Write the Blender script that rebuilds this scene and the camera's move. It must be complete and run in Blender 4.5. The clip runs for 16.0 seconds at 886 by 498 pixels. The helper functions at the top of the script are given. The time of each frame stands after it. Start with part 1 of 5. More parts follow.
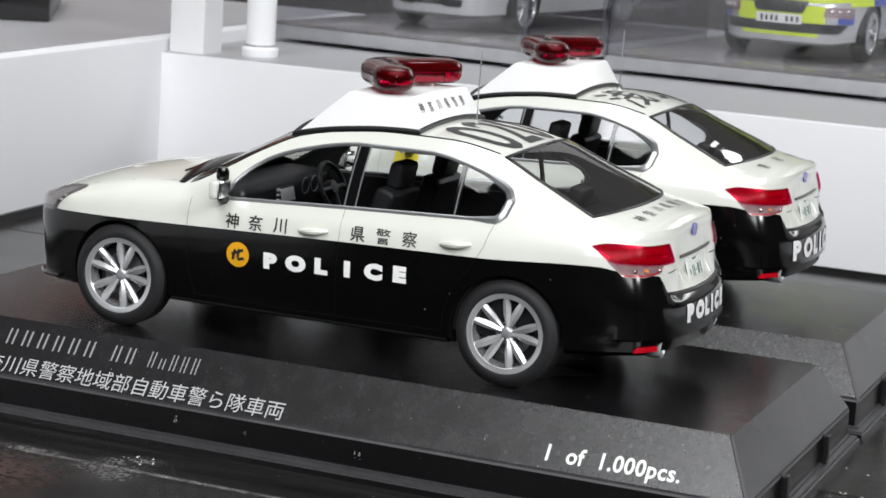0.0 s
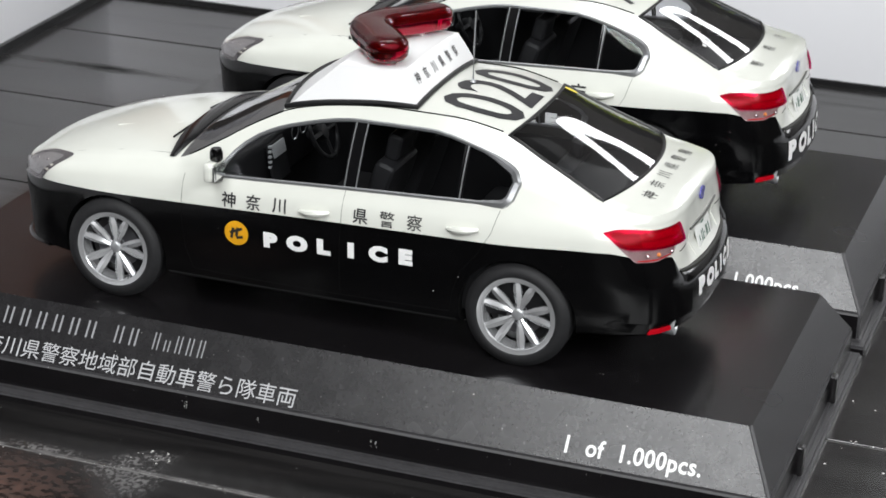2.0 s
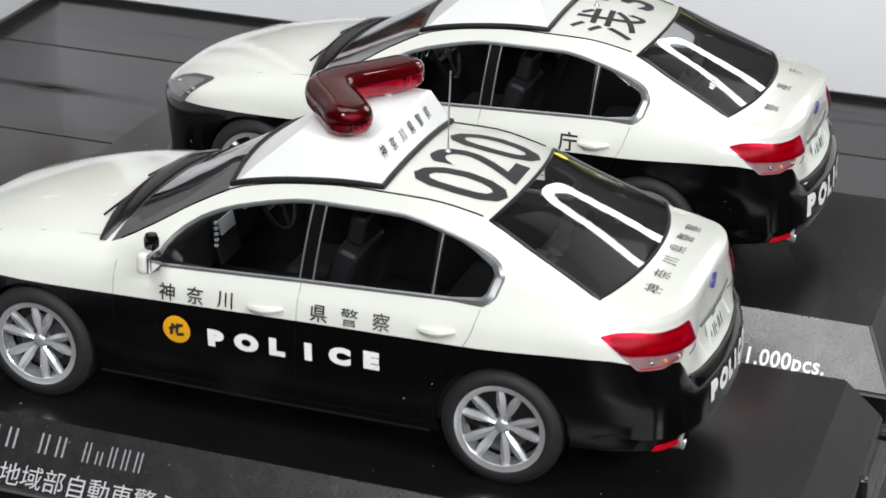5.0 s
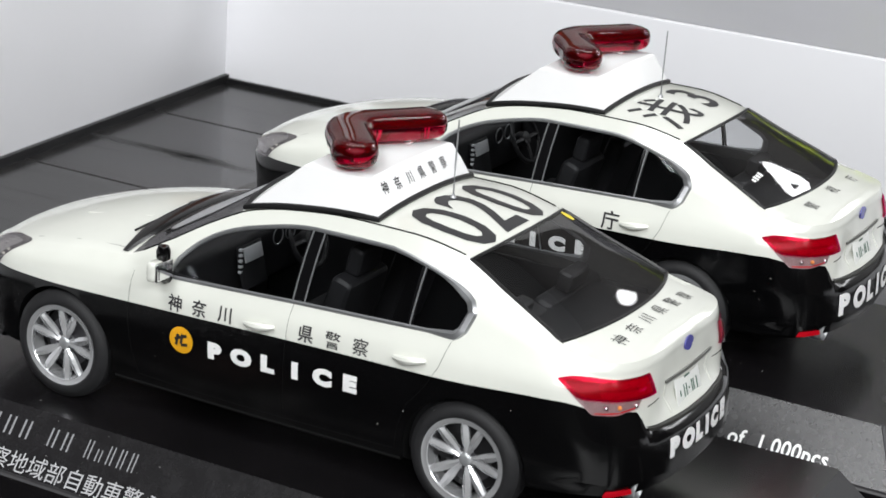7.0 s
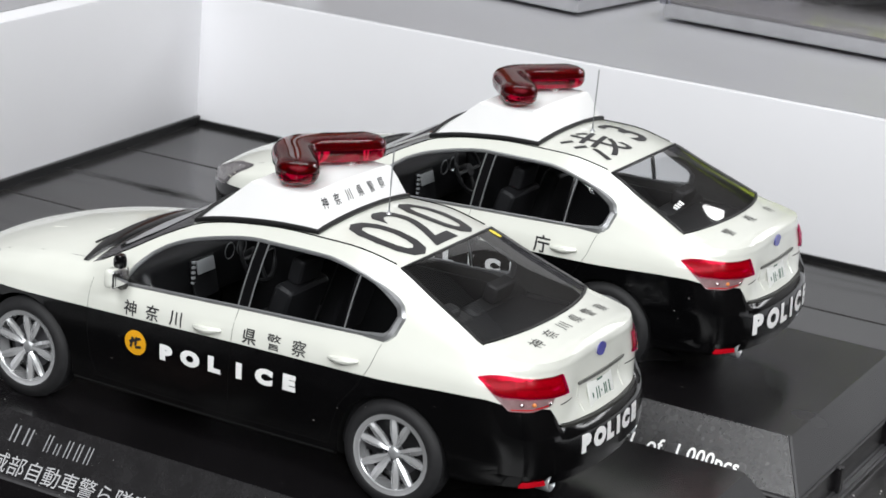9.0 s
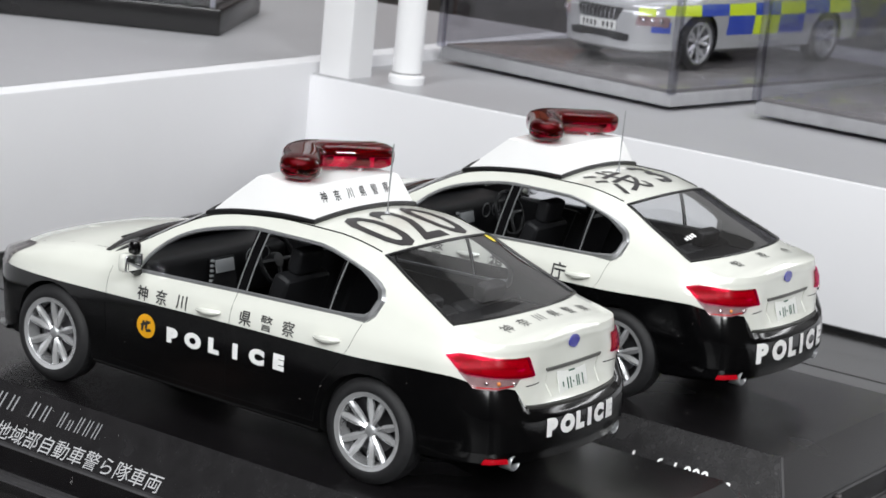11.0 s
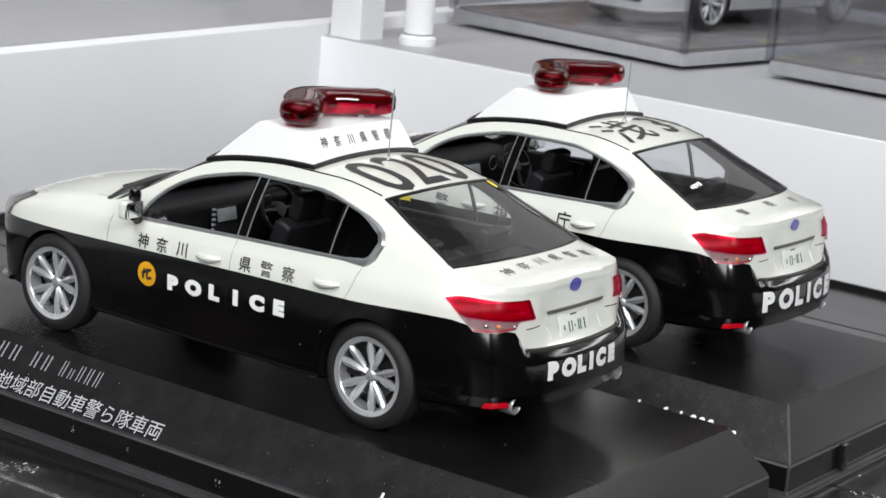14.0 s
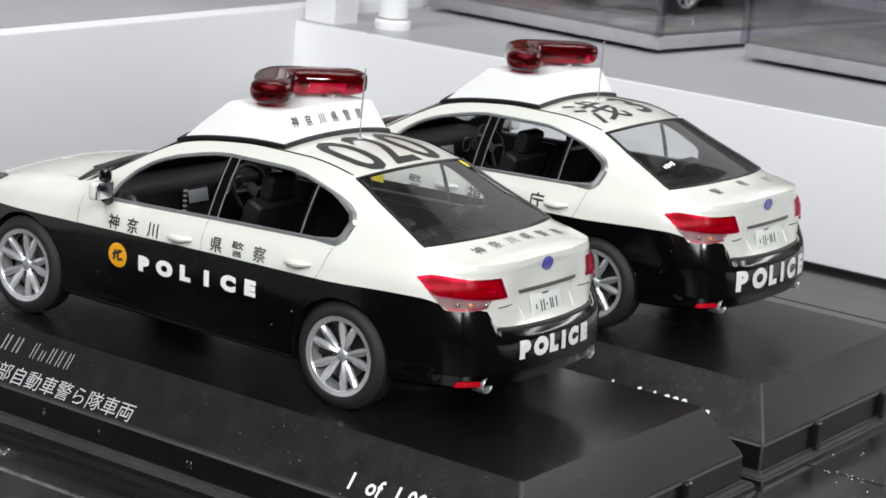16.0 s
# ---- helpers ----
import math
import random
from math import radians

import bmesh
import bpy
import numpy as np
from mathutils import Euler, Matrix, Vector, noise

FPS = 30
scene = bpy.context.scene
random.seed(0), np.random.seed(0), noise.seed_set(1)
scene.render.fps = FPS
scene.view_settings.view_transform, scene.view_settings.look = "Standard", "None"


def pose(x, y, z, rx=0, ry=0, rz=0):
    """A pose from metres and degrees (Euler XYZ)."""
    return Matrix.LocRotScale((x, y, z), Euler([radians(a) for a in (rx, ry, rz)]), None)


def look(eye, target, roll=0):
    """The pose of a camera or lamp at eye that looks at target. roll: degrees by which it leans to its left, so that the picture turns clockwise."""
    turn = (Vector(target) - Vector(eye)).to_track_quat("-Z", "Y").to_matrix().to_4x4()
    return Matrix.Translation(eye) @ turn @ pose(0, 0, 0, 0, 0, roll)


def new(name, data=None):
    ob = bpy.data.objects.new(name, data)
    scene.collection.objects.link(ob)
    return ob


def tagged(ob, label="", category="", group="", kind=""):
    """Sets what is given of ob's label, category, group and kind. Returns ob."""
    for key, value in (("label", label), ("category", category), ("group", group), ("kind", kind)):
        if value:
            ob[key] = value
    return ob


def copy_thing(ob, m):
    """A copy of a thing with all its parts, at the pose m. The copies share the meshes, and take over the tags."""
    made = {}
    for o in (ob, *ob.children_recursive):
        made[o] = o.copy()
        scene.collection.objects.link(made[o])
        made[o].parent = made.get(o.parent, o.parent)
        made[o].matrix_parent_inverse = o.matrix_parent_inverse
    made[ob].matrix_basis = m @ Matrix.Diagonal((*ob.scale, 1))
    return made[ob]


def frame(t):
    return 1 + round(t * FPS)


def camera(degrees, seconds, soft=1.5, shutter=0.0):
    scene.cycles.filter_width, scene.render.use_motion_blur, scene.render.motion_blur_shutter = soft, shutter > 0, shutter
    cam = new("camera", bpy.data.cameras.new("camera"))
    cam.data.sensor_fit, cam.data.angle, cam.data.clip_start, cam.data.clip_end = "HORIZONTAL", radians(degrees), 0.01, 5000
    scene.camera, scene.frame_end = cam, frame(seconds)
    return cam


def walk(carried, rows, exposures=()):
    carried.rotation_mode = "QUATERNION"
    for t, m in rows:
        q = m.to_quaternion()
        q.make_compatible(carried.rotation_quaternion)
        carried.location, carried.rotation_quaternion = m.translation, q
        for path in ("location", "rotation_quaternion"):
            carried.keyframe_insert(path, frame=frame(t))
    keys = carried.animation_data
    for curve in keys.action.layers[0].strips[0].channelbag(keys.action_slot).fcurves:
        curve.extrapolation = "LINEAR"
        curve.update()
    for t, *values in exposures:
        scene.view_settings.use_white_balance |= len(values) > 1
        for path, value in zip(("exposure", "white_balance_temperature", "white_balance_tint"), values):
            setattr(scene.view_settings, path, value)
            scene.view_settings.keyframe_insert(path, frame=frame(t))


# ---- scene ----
# Lengths below are in full-size metres of the 1:43 models; K brings them to true size.
K = 1 / 43
FLOOR = -0.585          # table top below the display bases' top


def at(x, y, z):
    return (x * K, y * K, (z - FLOOR) * K)


PATH = (
    (0, (5.852, -12.892, 3.184), (1.198, -1.509, 0.944), 3.66),
    (0.5, (5.758, -12.836, 3.626), (1.139, -1.584, 0.743), 3.82),
    (1, (5.535, -12.689, 4.250), (1.040, -1.537, 0.832), 3.28),
    (1.5, (5.184, -12.387, 4.888), (1.120, -1.335, 0.695), 1.95),
    (2, (4.937, -12.257, 5.514), (1.054, -1.309, 0.896), 1.60),
    (2.5, (4.870, -12.193, 6.040), (0.905, -1.495, 0.933), 1.58),
    (3, (4.796, -12.052, 6.429), (1.016, -1.384, 1.122), 2.02),
    (3.2, (4.651, -12.124, 6.474), (1.077, -1.391, 1.156), 2.36),
    (5.3, (4.331, -10.235, 5.417), (0.434, 0.627, 0.614), 0.70),
    (5.5, (4.694, -10.320, 5.255), (0.485, 0.548, 0.735), 0.98),
    (6, (5.439, -10.315, 5.179), (0.762, 0.373, 0.692), 2.35),
    (6.5, (5.847, -10.283, 5.179), (0.440, 0.155, 0.927), 3.53),
    (7, (6.173, -10.331, 5.208), (0.655, 0.122, 1.140), 3.87),
    (7.5, (6.271, -10.602, 5.251), (0.951, -0.043, 1.194), 4.38),
    (8, (6.576, -10.696, 5.178), (1.158, -0.177, 1.145), 4.30),
    (8.5, (6.840, -10.884, 5.168), (1.288, -0.346, 1.378), 4.45),
    (8.7, (6.873, -11.095, 5.263), (1.380, -0.514, 1.504), 4.78),
    (10.8, (8.694, -11.102, 4.450), (1.888, -0.994, 1.662), 4.89),
    (11, (8.802, -11.108, 4.349), (1.930, -1.025, 1.639), 5.43),
    (11.5, (8.835, -11.183, 4.264), (1.907, -1.120, 1.620), 5.84),
    (12, (8.781, -11.103, 4.184), (1.778, -1.117, 1.450), 5.76),
    (12.5, (8.813, -11.046, 4.143), (1.748, -1.104, 1.407), 5.79),
    (13, (8.906, -11.071, 4.177), (1.829, -1.127, 1.475), 5.57),
    (13.5, (8.909, -11.029, 4.149), (1.893, -1.063, 1.373), 5.24),
    (14, (8.937, -10.972, 4.105), (1.956, -0.993, 1.288), 5.04),
    (14.5, (8.988, -10.959, 4.081), (2.069, -0.947, 1.228), 5.08),
    (15, (8.987, -10.924, 4.051), (2.065, -0.916, 1.194), 5.05),
    (15.5, (9.033, -10.917, 4.038), (2.123, -0.897, 1.192), 5.00),
    (16, (8.975, -10.914, 4.028), (2.094, -0.877, 1.170), 4.93),
)
cam = camera(23.4, 16.0, soft=1.6, shutter=0.0)
cam.data.dof.use_dof, cam.data.dof.focus_distance, cam.data.dof.aperture_fstop = True, 0.315, 120
walk(cam, [(t, look(at(*eye), at(*target), roll)) for t, eye, target, roll in PATH],
     exposures=[(0, 0.0), (16, 0.0)])

# ---- light ----
world = bpy.data.worlds.new("room_air")
scene.world = world
world.use_nodes = True
world.node_tree.nodes["Background"].inputs[0].default_value = (0.9, 0.94, 1.0, 1)
world.node_tree.nodes["Background"].inputs[1].default_value = 0.25


def area_lamp(name, place, target, w, h, power, colour):
    data = bpy.data.lights.new(name, "AREA")
    data.shape, data.size, data.size_y = "RECTANGLE", w, h
    data.energy, data.color = power, colour
    ob = new(name, data)
    ob.matrix_world = look(place, target)
    return tagged(ob, kind="structure")


# the room's lights: a soft one over the viewer's left, a broad added fill behind the viewer, a small bright one, and
# one over the shelf
area_lamp("unseen_lamp", (-0.10, -0.70, 1.05), (0.03, 0.03, 0.0), 0.30, 0.44, 6.4, (0.97, 0.985, 1.0))
# broad fill, added without a real lamp at this place
area_lamp("unseen_lamp", (0.5, -1.05, 0.75), (0.0, 0.08, 0.03), 1.0, 0.5, 14.5, (0.97, 0.985, 1.0))
area_lamp("unseen_lamp", (1.02, -0.52, 0.70), (-0.05, 0.06, 0.0), 0.22, 0.22, 6.8, (0.97, 0.985, 1.0))
area_lamp("unseen_lamp", (-0.1, 0.35, 1.5), (0, 0.1, 0), 1.2, 0.5, 6.5, (0.97, 0.985, 1.0))


# added fill on the far wall, so that its reflections come out brighter
area_lamp("wall_fill", (-0.2, 0.75, 1.52), (-0.15, 1.42, 0.50), 1.3, 0.2, 4.6, (0.97, 0.985, 1.0))


# ---- materials ----
def material(name, colour, rough=0.5, metal=0.0, vary=0.06, size=2.0, bump=0.0, bump_size=0.3, coat=0.0,
             spec=0.5, colour2=None, stretch=(1, 1, 1), rough_vary=0.1):
    """A surface with soft variation at two scales; sizes in millimetres."""
    m = bpy.data.materials.new(name)
    m.use_nodes = True
    nt = m.node_tree
    b = nt.nodes["Principled BSDF"]
    b.inputs["Metallic"].default_value = metal
    b.inputs["Specular IOR Level"].default_value = spec
    b.inputs["Coat Weight"].default_value = coat
    b.inputs["Coat Roughness"].default_value = 0.04
    tc = nt.nodes.new("ShaderNodeTexCoord")
    mp = nt.nodes.new("ShaderNodeMapping")
    mp.inputs["Scale"].default_value = stretch
    nt.links.new(tc.outputs["Object"], mp.inputs[0])
    big, small = nt.nodes.new("ShaderNodeTexNoise"), nt.nodes.new("ShaderNodeTexNoise")
    big.inputs["Scale"].default_value = 1000 / (size * 6)
    small.inputs["Scale"].default_value = 1000 / size
    small.inputs["Detail"].default_value = 6
    for n in (big, small):
        nt.links.new(mp.outputs[0], n.inputs["Vector"])
    mix = nt.nodes.new("ShaderNodeMath")
    mix.operation = "MULTIPLY_ADD"
    nt.links.new(small.outputs[0], mix.inputs[0])
    mix.inputs[1].default_value = 0.5
    half = nt.nodes.new("ShaderNodeMath")
    half.operation = "MULTIPLY"
    half.inputs[1].default_value = 0.5
    nt.links.new(big.outputs[0], half.inputs[0])
    nt.links.new(half.outputs[0], mix.inputs[2])
    ramp = nt.nodes.new("ShaderNodeValToRGB")
    ramp.color_ramp.elements[0].position, ramp.color_ramp.elements[1].position = 0.3, 0.7
    c2 = colour2 or [c * (1 + vary) for c in colour]
    ramp.color_ramp.elements[0].color = (*[c * (1 - vary) for c in colour], 1)
    ramp.color_ramp.elements[1].color = (*[min(c, 1) for c in c2], 1)
    nt.links.new(mix.outputs[0], ramp.inputs[0])
    nt.links.new(ramp.outputs[0], b.inputs["Base Color"])
    rr = nt.nodes.new("ShaderNodeMapRange")
    rr.inputs["To Min"].default_value = max(rough * (1 - rough_vary), 0)
    rr.inputs["To Max"].default_value = min(rough * (1 + rough_vary), 1)
    nt.links.new(big.outputs[0], rr.inputs[0])
    nt.links.new(rr.outputs[0], b.inputs["Roughness"])
    if bump:
        bn = nt.nodes.new("ShaderNodeTexNoise")
        bn.inputs["Scale"].default_value = 1000 / bump_size
        bn.inputs["Detail"].default_value = 3
        nt.links.new(mp.outputs[0], bn.inputs["Vector"])
        bp = nt.nodes.new("ShaderNodeBump")
        bp.inputs["Strength"].default_value = bump
        bp.inputs["Distance"].default_value = 0.0001
        nt.links.new(bn.outputs[0], bp.inputs["Height"])
        nt.links.new(bp.outputs[0], b.inputs["Normal"])
    return m


def clear(name, colour, rough=0.02, ior=1.45):
    m = bpy.data.materials.new(name)
    m.use_nodes = True
    b = m.node_tree.nodes["Principled BSDF"]
    b.inputs["Base Color"].default_value = (*colour, 1)
    b.inputs["Transmission Weight"].default_value = 1
    b.inputs["Roughness"].default_value = rough
    b.inputs["IOR"].default_value = ior
    return m


def pane_material(name, tint, least=0.045, most=0.8, rough=0.03, steep=5):
    """A thin clear sheet: light passes straight through, and its gloss grows towards a grazing view."""
    m = bpy.data.materials.new(name)
    m.use_nodes = True
    nt = m.node_tree
    nt.nodes.remove(nt.nodes["Principled BSDF"])
    tr, gl, mix = nt.nodes.new("ShaderNodeBsdfTransparent"), nt.nodes.new("ShaderNodeBsdfGlossy"), nt.nodes.new("ShaderNodeMixShader")
    tr.inputs[0].default_value = (*tint, 1)
    gl.inputs["Roughness"].default_value = rough
    lw, power, range_ = nt.nodes.new("ShaderNodeLayerWeight"), nt.nodes.new("ShaderNodeMath"), nt.nodes.new("ShaderNodeMapRange")
    power.operation = "POWER"
    power.inputs[1].default_value = steep
    range_.inputs["To Min"].default_value, range_.inputs["To Max"].default_value = least, most
    nt.links.new(lw.outputs["Facing"], power.inputs[0])
    nt.links.new(power.outputs[0], range_.inputs[0])
    nt.links.new(range_.outputs[0], mix.inputs[0])
    nt.links.new(tr.outputs[0], mix.inputs[1])
    nt.links.new(gl.outputs[0], mix.inputs[2])
    nt.links.new(mix.outputs[0], nt.nodes["Material Output"].inputs[0])
    return m


WHITE = material("pearl_white_paint", (0.705, 0.716, 0.655), 0.22, vary=0.02, size=3, coat=0.6, bump=0.03, bump_size=1.2)
BLACK = material("gloss_black_paint", (0.0016, 0.0016, 0.0018), 0.12, vary=0.2, size=2, bump=0.02, bump_size=1.5)
SIGN_WHITE = material("sign_white_plastic", (0.81, 0.81, 0.805), 0.3, vary=0.015, size=3)
RUBBER = material("tyre_rubber", (0.015, 0.015, 0.016), 0.6, spec=0.32, vary=0.25, size=0.8, bump=0.25, bump_size=0.15)
TRIM_BLACK = material("black_plastic_trim", (0.006, 0.006, 0.0065), 0.4, vary=0.2, size=1)
# the olive grey paints the white boot's reflection onto the black step
STEP = material("step_greyed_reflection", (0.030, 0.030, 0.027), 0.5, vary=0.2, size=0.6, spec=0.25)
SEAL = material("dark_seam", (0.004, 0.004, 0.004), 0.7, vary=0.1, spec=0.1)
SILVER = material("silver_wheel_paint", (0.72, 0.73, 0.74), 0.25, metal=0.72, vary=0.05, size=0.8, coat=0.4)
DISC = material("dull_steel_disc", (0.16, 0.16, 0.17), 0.4, metal=0.8, vary=0.1, size=0.5)
HUB = material("grey_hub_paint", (0.40, 0.41, 0.42), 0.35, metal=0.6, vary=0.08, size=0.5)
CHROME = material("chrome", (0.75, 0.75, 0.76), 0.1, metal=1.0, vary=0.03, size=1)
TRIM_GREY = material("satin_window_trim", (0.42, 0.43, 0.44), 0.3, metal=0.8, vary=0.05, size=1)
INTERIOR = material("cabin_black_plastic", (0.009, 0.009, 0.010), 0.5, spec=0.35, vary=0.2, size=1, bump=0.1, bump_size=0.2)
SCREEN = material("grey_console_panel", (0.45, 0.46, 0.47), 0.35, vary=0.1, size=0.5)
LINING = material("grey_cabin_lining", (0.07, 0.07, 0.07), 0.45, vary=0.15, size=1)
DARKWELL = material("wheel_well", (0.004, 0.004, 0.004), 0.85, vary=0.1, spec=0.1)
PILLAR_BLACK = material("gloss_black_pillar", (0.004, 0.004, 0.0045), 0.16, vary=0.1, size=1)
INK = material("black_lettering", (0.02, 0.02, 0.022), 0.4, vary=0.1, size=0.5)
INK_WHITE = material("white_lettering", (0.85, 0.85, 0.84), 0.5, vary=0.04, size=0.4)
INK_GREY = material("silver_print", (0.42, 0.42, 0.43), 0.5, vary=0.15, size=0.3)
INK_DIM = material("dim_silver_print", (0.26, 0.26, 0.27), 0.5, vary=0.15, size=0.3)
YELLOW = material("orange_badge", (0.75, 0.36, 0.01), 0.4, vary=0.06, size=0.5)
LEMON = material("yellow_sticker", (0.80, 0.66, 0.05), 0.45, vary=0.05, size=0.5)
BLUE = material("blue_emblem", (0.06, 0.06, 0.34), 0.25, vary=0.1, size=0.3, coat=0.5)
RECESS_SHADE = material("grey_recess_shade", (0.13, 0.13, 0.12), 0.4, vary=0.2, size=0.6)
PLATE = material("plate_white", (0.78, 0.79, 0.76), 0.4, vary=0.03, size=0.5)
PLATE_INK = material("plate_green_ink", (0.03, 0.10, 0.06), 0.5, vary=0.1)
RED_LENS = clear("red_lens", (0.72, 0.001, 0.038), 0.03)
RED_PLASTIC = material("red_tail_lens", (0.55, 0.004, 0.014), 0.2, vary=0.2, size=0.5, spec=0.3)
RED_BRIGHT = material("bright_red_lens", (0.56, 0.006, 0.17), 0.35, vary=0.25, size=0.6, spec=0.2)
RED_DEEP = material("dark_red_lens", (0.44, 0.005, 0.12), 0.25, vary=0.1, size=0.5, coat=0.2)
REFLECTOR = material("lamp_reflector", (0.60, 0.42, 0.43), 0.25, metal=0.55, vary=0.2, size=0.4)
RED_LENS_THIN = pane_material("red_lamp_lens", (0.84, 0.03, 0.40), 0.006, 0.4, 0.25)
RED_INNER = material("dark_red_lens_core", (0.13, 0.001, 0.007), 0.4, vary=0.15, size=0.5, spec=0.15)
LENS = pane_material("lamp_lens", (0.97, 0.95, 0.95), 0.06)
AMBER = material("amber_bulb", (0.8, 0.3, 0.08), 0.3, vary=0.1)
WINDOW = pane_material("car_side_glass", (0.90, 0.91, 0.92), 0.022)
REAR_PANE = pane_material("car_rear_glass", (0.92, 0.93, 0.94), 0.092, 0.9, 0.045, 3.5)
FRONT_PANE = pane_material("car_windscreen", (0.90, 0.91, 0.92), 0.11, 1.0, 0.05, 2.2)
ACRYLIC = pane_material("acrylic_sheet", (0.90, 0.90, 0.92), 0.07, 0.6)
BASE = material("black_base_plastic", (0.0062, 0.0056, 0.0062), 0.25, vary=0.15, size=4, bump=0.05, bump_size=0.4, rough_vary=0.25)
# scuffed flange plastic; its paler grey also paints the glint on bevels
BASE_FLANGE = material("scuffed_plastic_edge_glint", (0.040, 0.039, 0.041), 0.5, vary=0.3, size=0.5, bump=0.2, bump_size=0.2)
BASE_ROUGH = material("textured_black_plastic", (0.0145, 0.0139, 0.0148), 0.26, vary=0.3, size=0.6, bump=0.13, bump_size=0.22, rough_vary=0.2)
WALL = material("white_display_board", (0.80, 0.80, 0.82), 0.55, vary=0.015, size=20, bump=0.03, bump_size=1)
SHELF = material("grey_white_shelf", (0.37, 0.37, 0.385), 0.4, vary=0.03, size=15)
POST = material("white_post_plastic", (0.82, 0.82, 0.83), 0.4, vary=0.02, size=8)


# ---- mesh helpers ----
def shift(bm, x=0, y=0, z=0):
    bmesh.ops.translate(bm, verts=bm.verts, vec=(x, y, z))
    return bm


def box(x0, x1, y0, y1, z0, z1, bevel=0.0, seg=2):
    bm = bmesh.new()
    bmesh.ops.create_cube(bm, size=1)
    for v in bm.verts:
        v.co = ((x0 + x1) / 2 + v.co.x * (x1 - x0), (y0 + y1) / 2 + v.co.y * (y1 - y0), (z0 + z1) / 2 + v.co.z * (z1 - z0))
    if bevel:
        bmesh.ops.bevel(bm, geom=bm.edges[:], offset=bevel, segments=seg, affect="EDGES", profile=0.6)
    return bm


def merge(*parts):
    out = bmesh.new()
    for bm in parts:
        me = bpy.data.meshes.new("t")
        bm.to_mesh(me)
        bm.free()
        out.from_mesh(me)
        bpy.data.meshes.remove(me)
    return out


def turned(bm, m):
    bm.transform(m)
    return bm


def lathe(profile, axis="y", seg=40, closed=False):
    """Turns (radius, height) points about an axis."""
    bm = bmesh.new()
    rings = []
    for r, h in profile:
        ring = []
        for i in range(seg):
            a = 2 * math.pi * i / seg
            c, s = r * math.cos(a), r * math.sin(a)
            ring.append(bm.verts.new({"y": (c, h, s), "z": (c, s, h), "x": (h, c, s)}[axis]))
        rings.append(ring)
    pairs = list(zip(rings, rings[1:])) + ([(rings[-1], rings[0])] if closed else [])
    for a, b in pairs:
        for i in range(seg):
            bm.faces.new((a[i], a[(i + 1) % seg], b[(i + 1) % seg], b[i]))
    if not closed:
        for ring, (r, h) in ((rings[0], profile[0]), (rings[-1], profile[-1])):
            if r > 1e-5:
                bm.faces.new(ring)
    bmesh.ops.remove_doubles(bm, verts=bm.verts, dist=1e-6)
    bmesh.ops.recalc_face_normals(bm, faces=bm.faces)
    return bm


def sweep(points, radius, seg=8, closed=False, flat=1.0, up=(0, 0, 1)):
    """A tube along points; flat squeezes it along up."""
    bm = bmesh.new()
    pts = [Vector(p) for p in points]
    n = len(pts)
    rings = []
    for i, p in enumerate(pts):
        d = (pts[(i + 1) % n] - pts[i - 1]) if closed else (pts[min(i + 1, n - 1)] - pts[max(i - 1, 0)])
        d.normalize()
        u = Vector(up)
        u = (u - d * u.dot(d))
        u = u.normalized() if u.length > 1e-4 else Vector((1, 0, 0))
        w = d.cross(u)
        r = radius[i] if isinstance(radius, (list, tuple)) else radius
        rings.append([bm.verts.new(p + (w * math.cos(a) + u * math.sin(a) * flat) * r) for a in (2 * math.pi * k / seg for k in range(seg))])
    for a, b in zip(rings, rings[1:] + rings[:1] if closed else rings[1:]):
        for k in range(seg):
            bm.faces.new((a[k], a[(k + 1) % seg], b[(k + 1) % seg], b[k]))
    if not closed:
        bm.faces.new(rings[0])
        bm.faces.new(rings[-1])
    bmesh.ops.recalc_face_normals(bm, faces=bm.faces)
    return bm


def to_mesh(name, bm, mat, sharp=35):
    bm.transform(Matrix.Scale(K, 4))
    me = bpy.data.meshes.new(name)
    bm.to_mesh(me)
    bm.free()
    for m in (mat if isinstance(mat, (list, tuple)) else [mat]):
        me.materials.append(m)
    me.polygons.foreach_set("use_smooth", [True] * len(me.polygons))
    me.set_sharp_from_angle(angle=radians(sharp))
    return me


def part(name, bm, mat, parent=None, label="", sharp=35):
    ob = new(name, to_mesh(name, bm, mat, sharp))
    if parent:
        ob.parent = parent
    return tagged(ob, label)


def thing(name, place, label, category, group="", rz=0):
    ob = new(name)
    ob.empty_display_size = 0.01
    ob.location = at(*place)
    ob.rotation_euler.z = radians(rz)
    return tagged(ob, label, category, group)


def lettering(body, size, bold=0.0, wide=1.0, spacing=1.0, res=3):
    """Flat letters centred on the origin, in x and y, as a bmesh. size: the height of a full line."""
    cu = bpy.data.curves.new("letters", "FONT")
    cu.body, cu.size, cu.offset, cu.space_character = body, size, bold, spacing
    cu.align_x, cu.align_y, cu.resolution_u = "CENTER", "CENTER", res
    ob = new("letters", cu)
    me = bpy.data.meshes.new_from_object(ob.evaluated_get(bpy.context.evaluated_depsgraph_get()))
    bm = bmesh.new()
    bm.from_mesh(me)
    bpy.data.objects.remove(ob)
    bpy.data.curves.remove(cu)
    bpy.data.meshes.remove(me)
    for v in bm.verts:
        v.co.x *= wide
    xs, ys = [v.co.x for v in bm.verts], [v.co.y for v in bm.verts]
    shift(bm, -(min(xs) + max(xs)) / 2, -(min(ys) + max(ys)) / 2)
    return bm


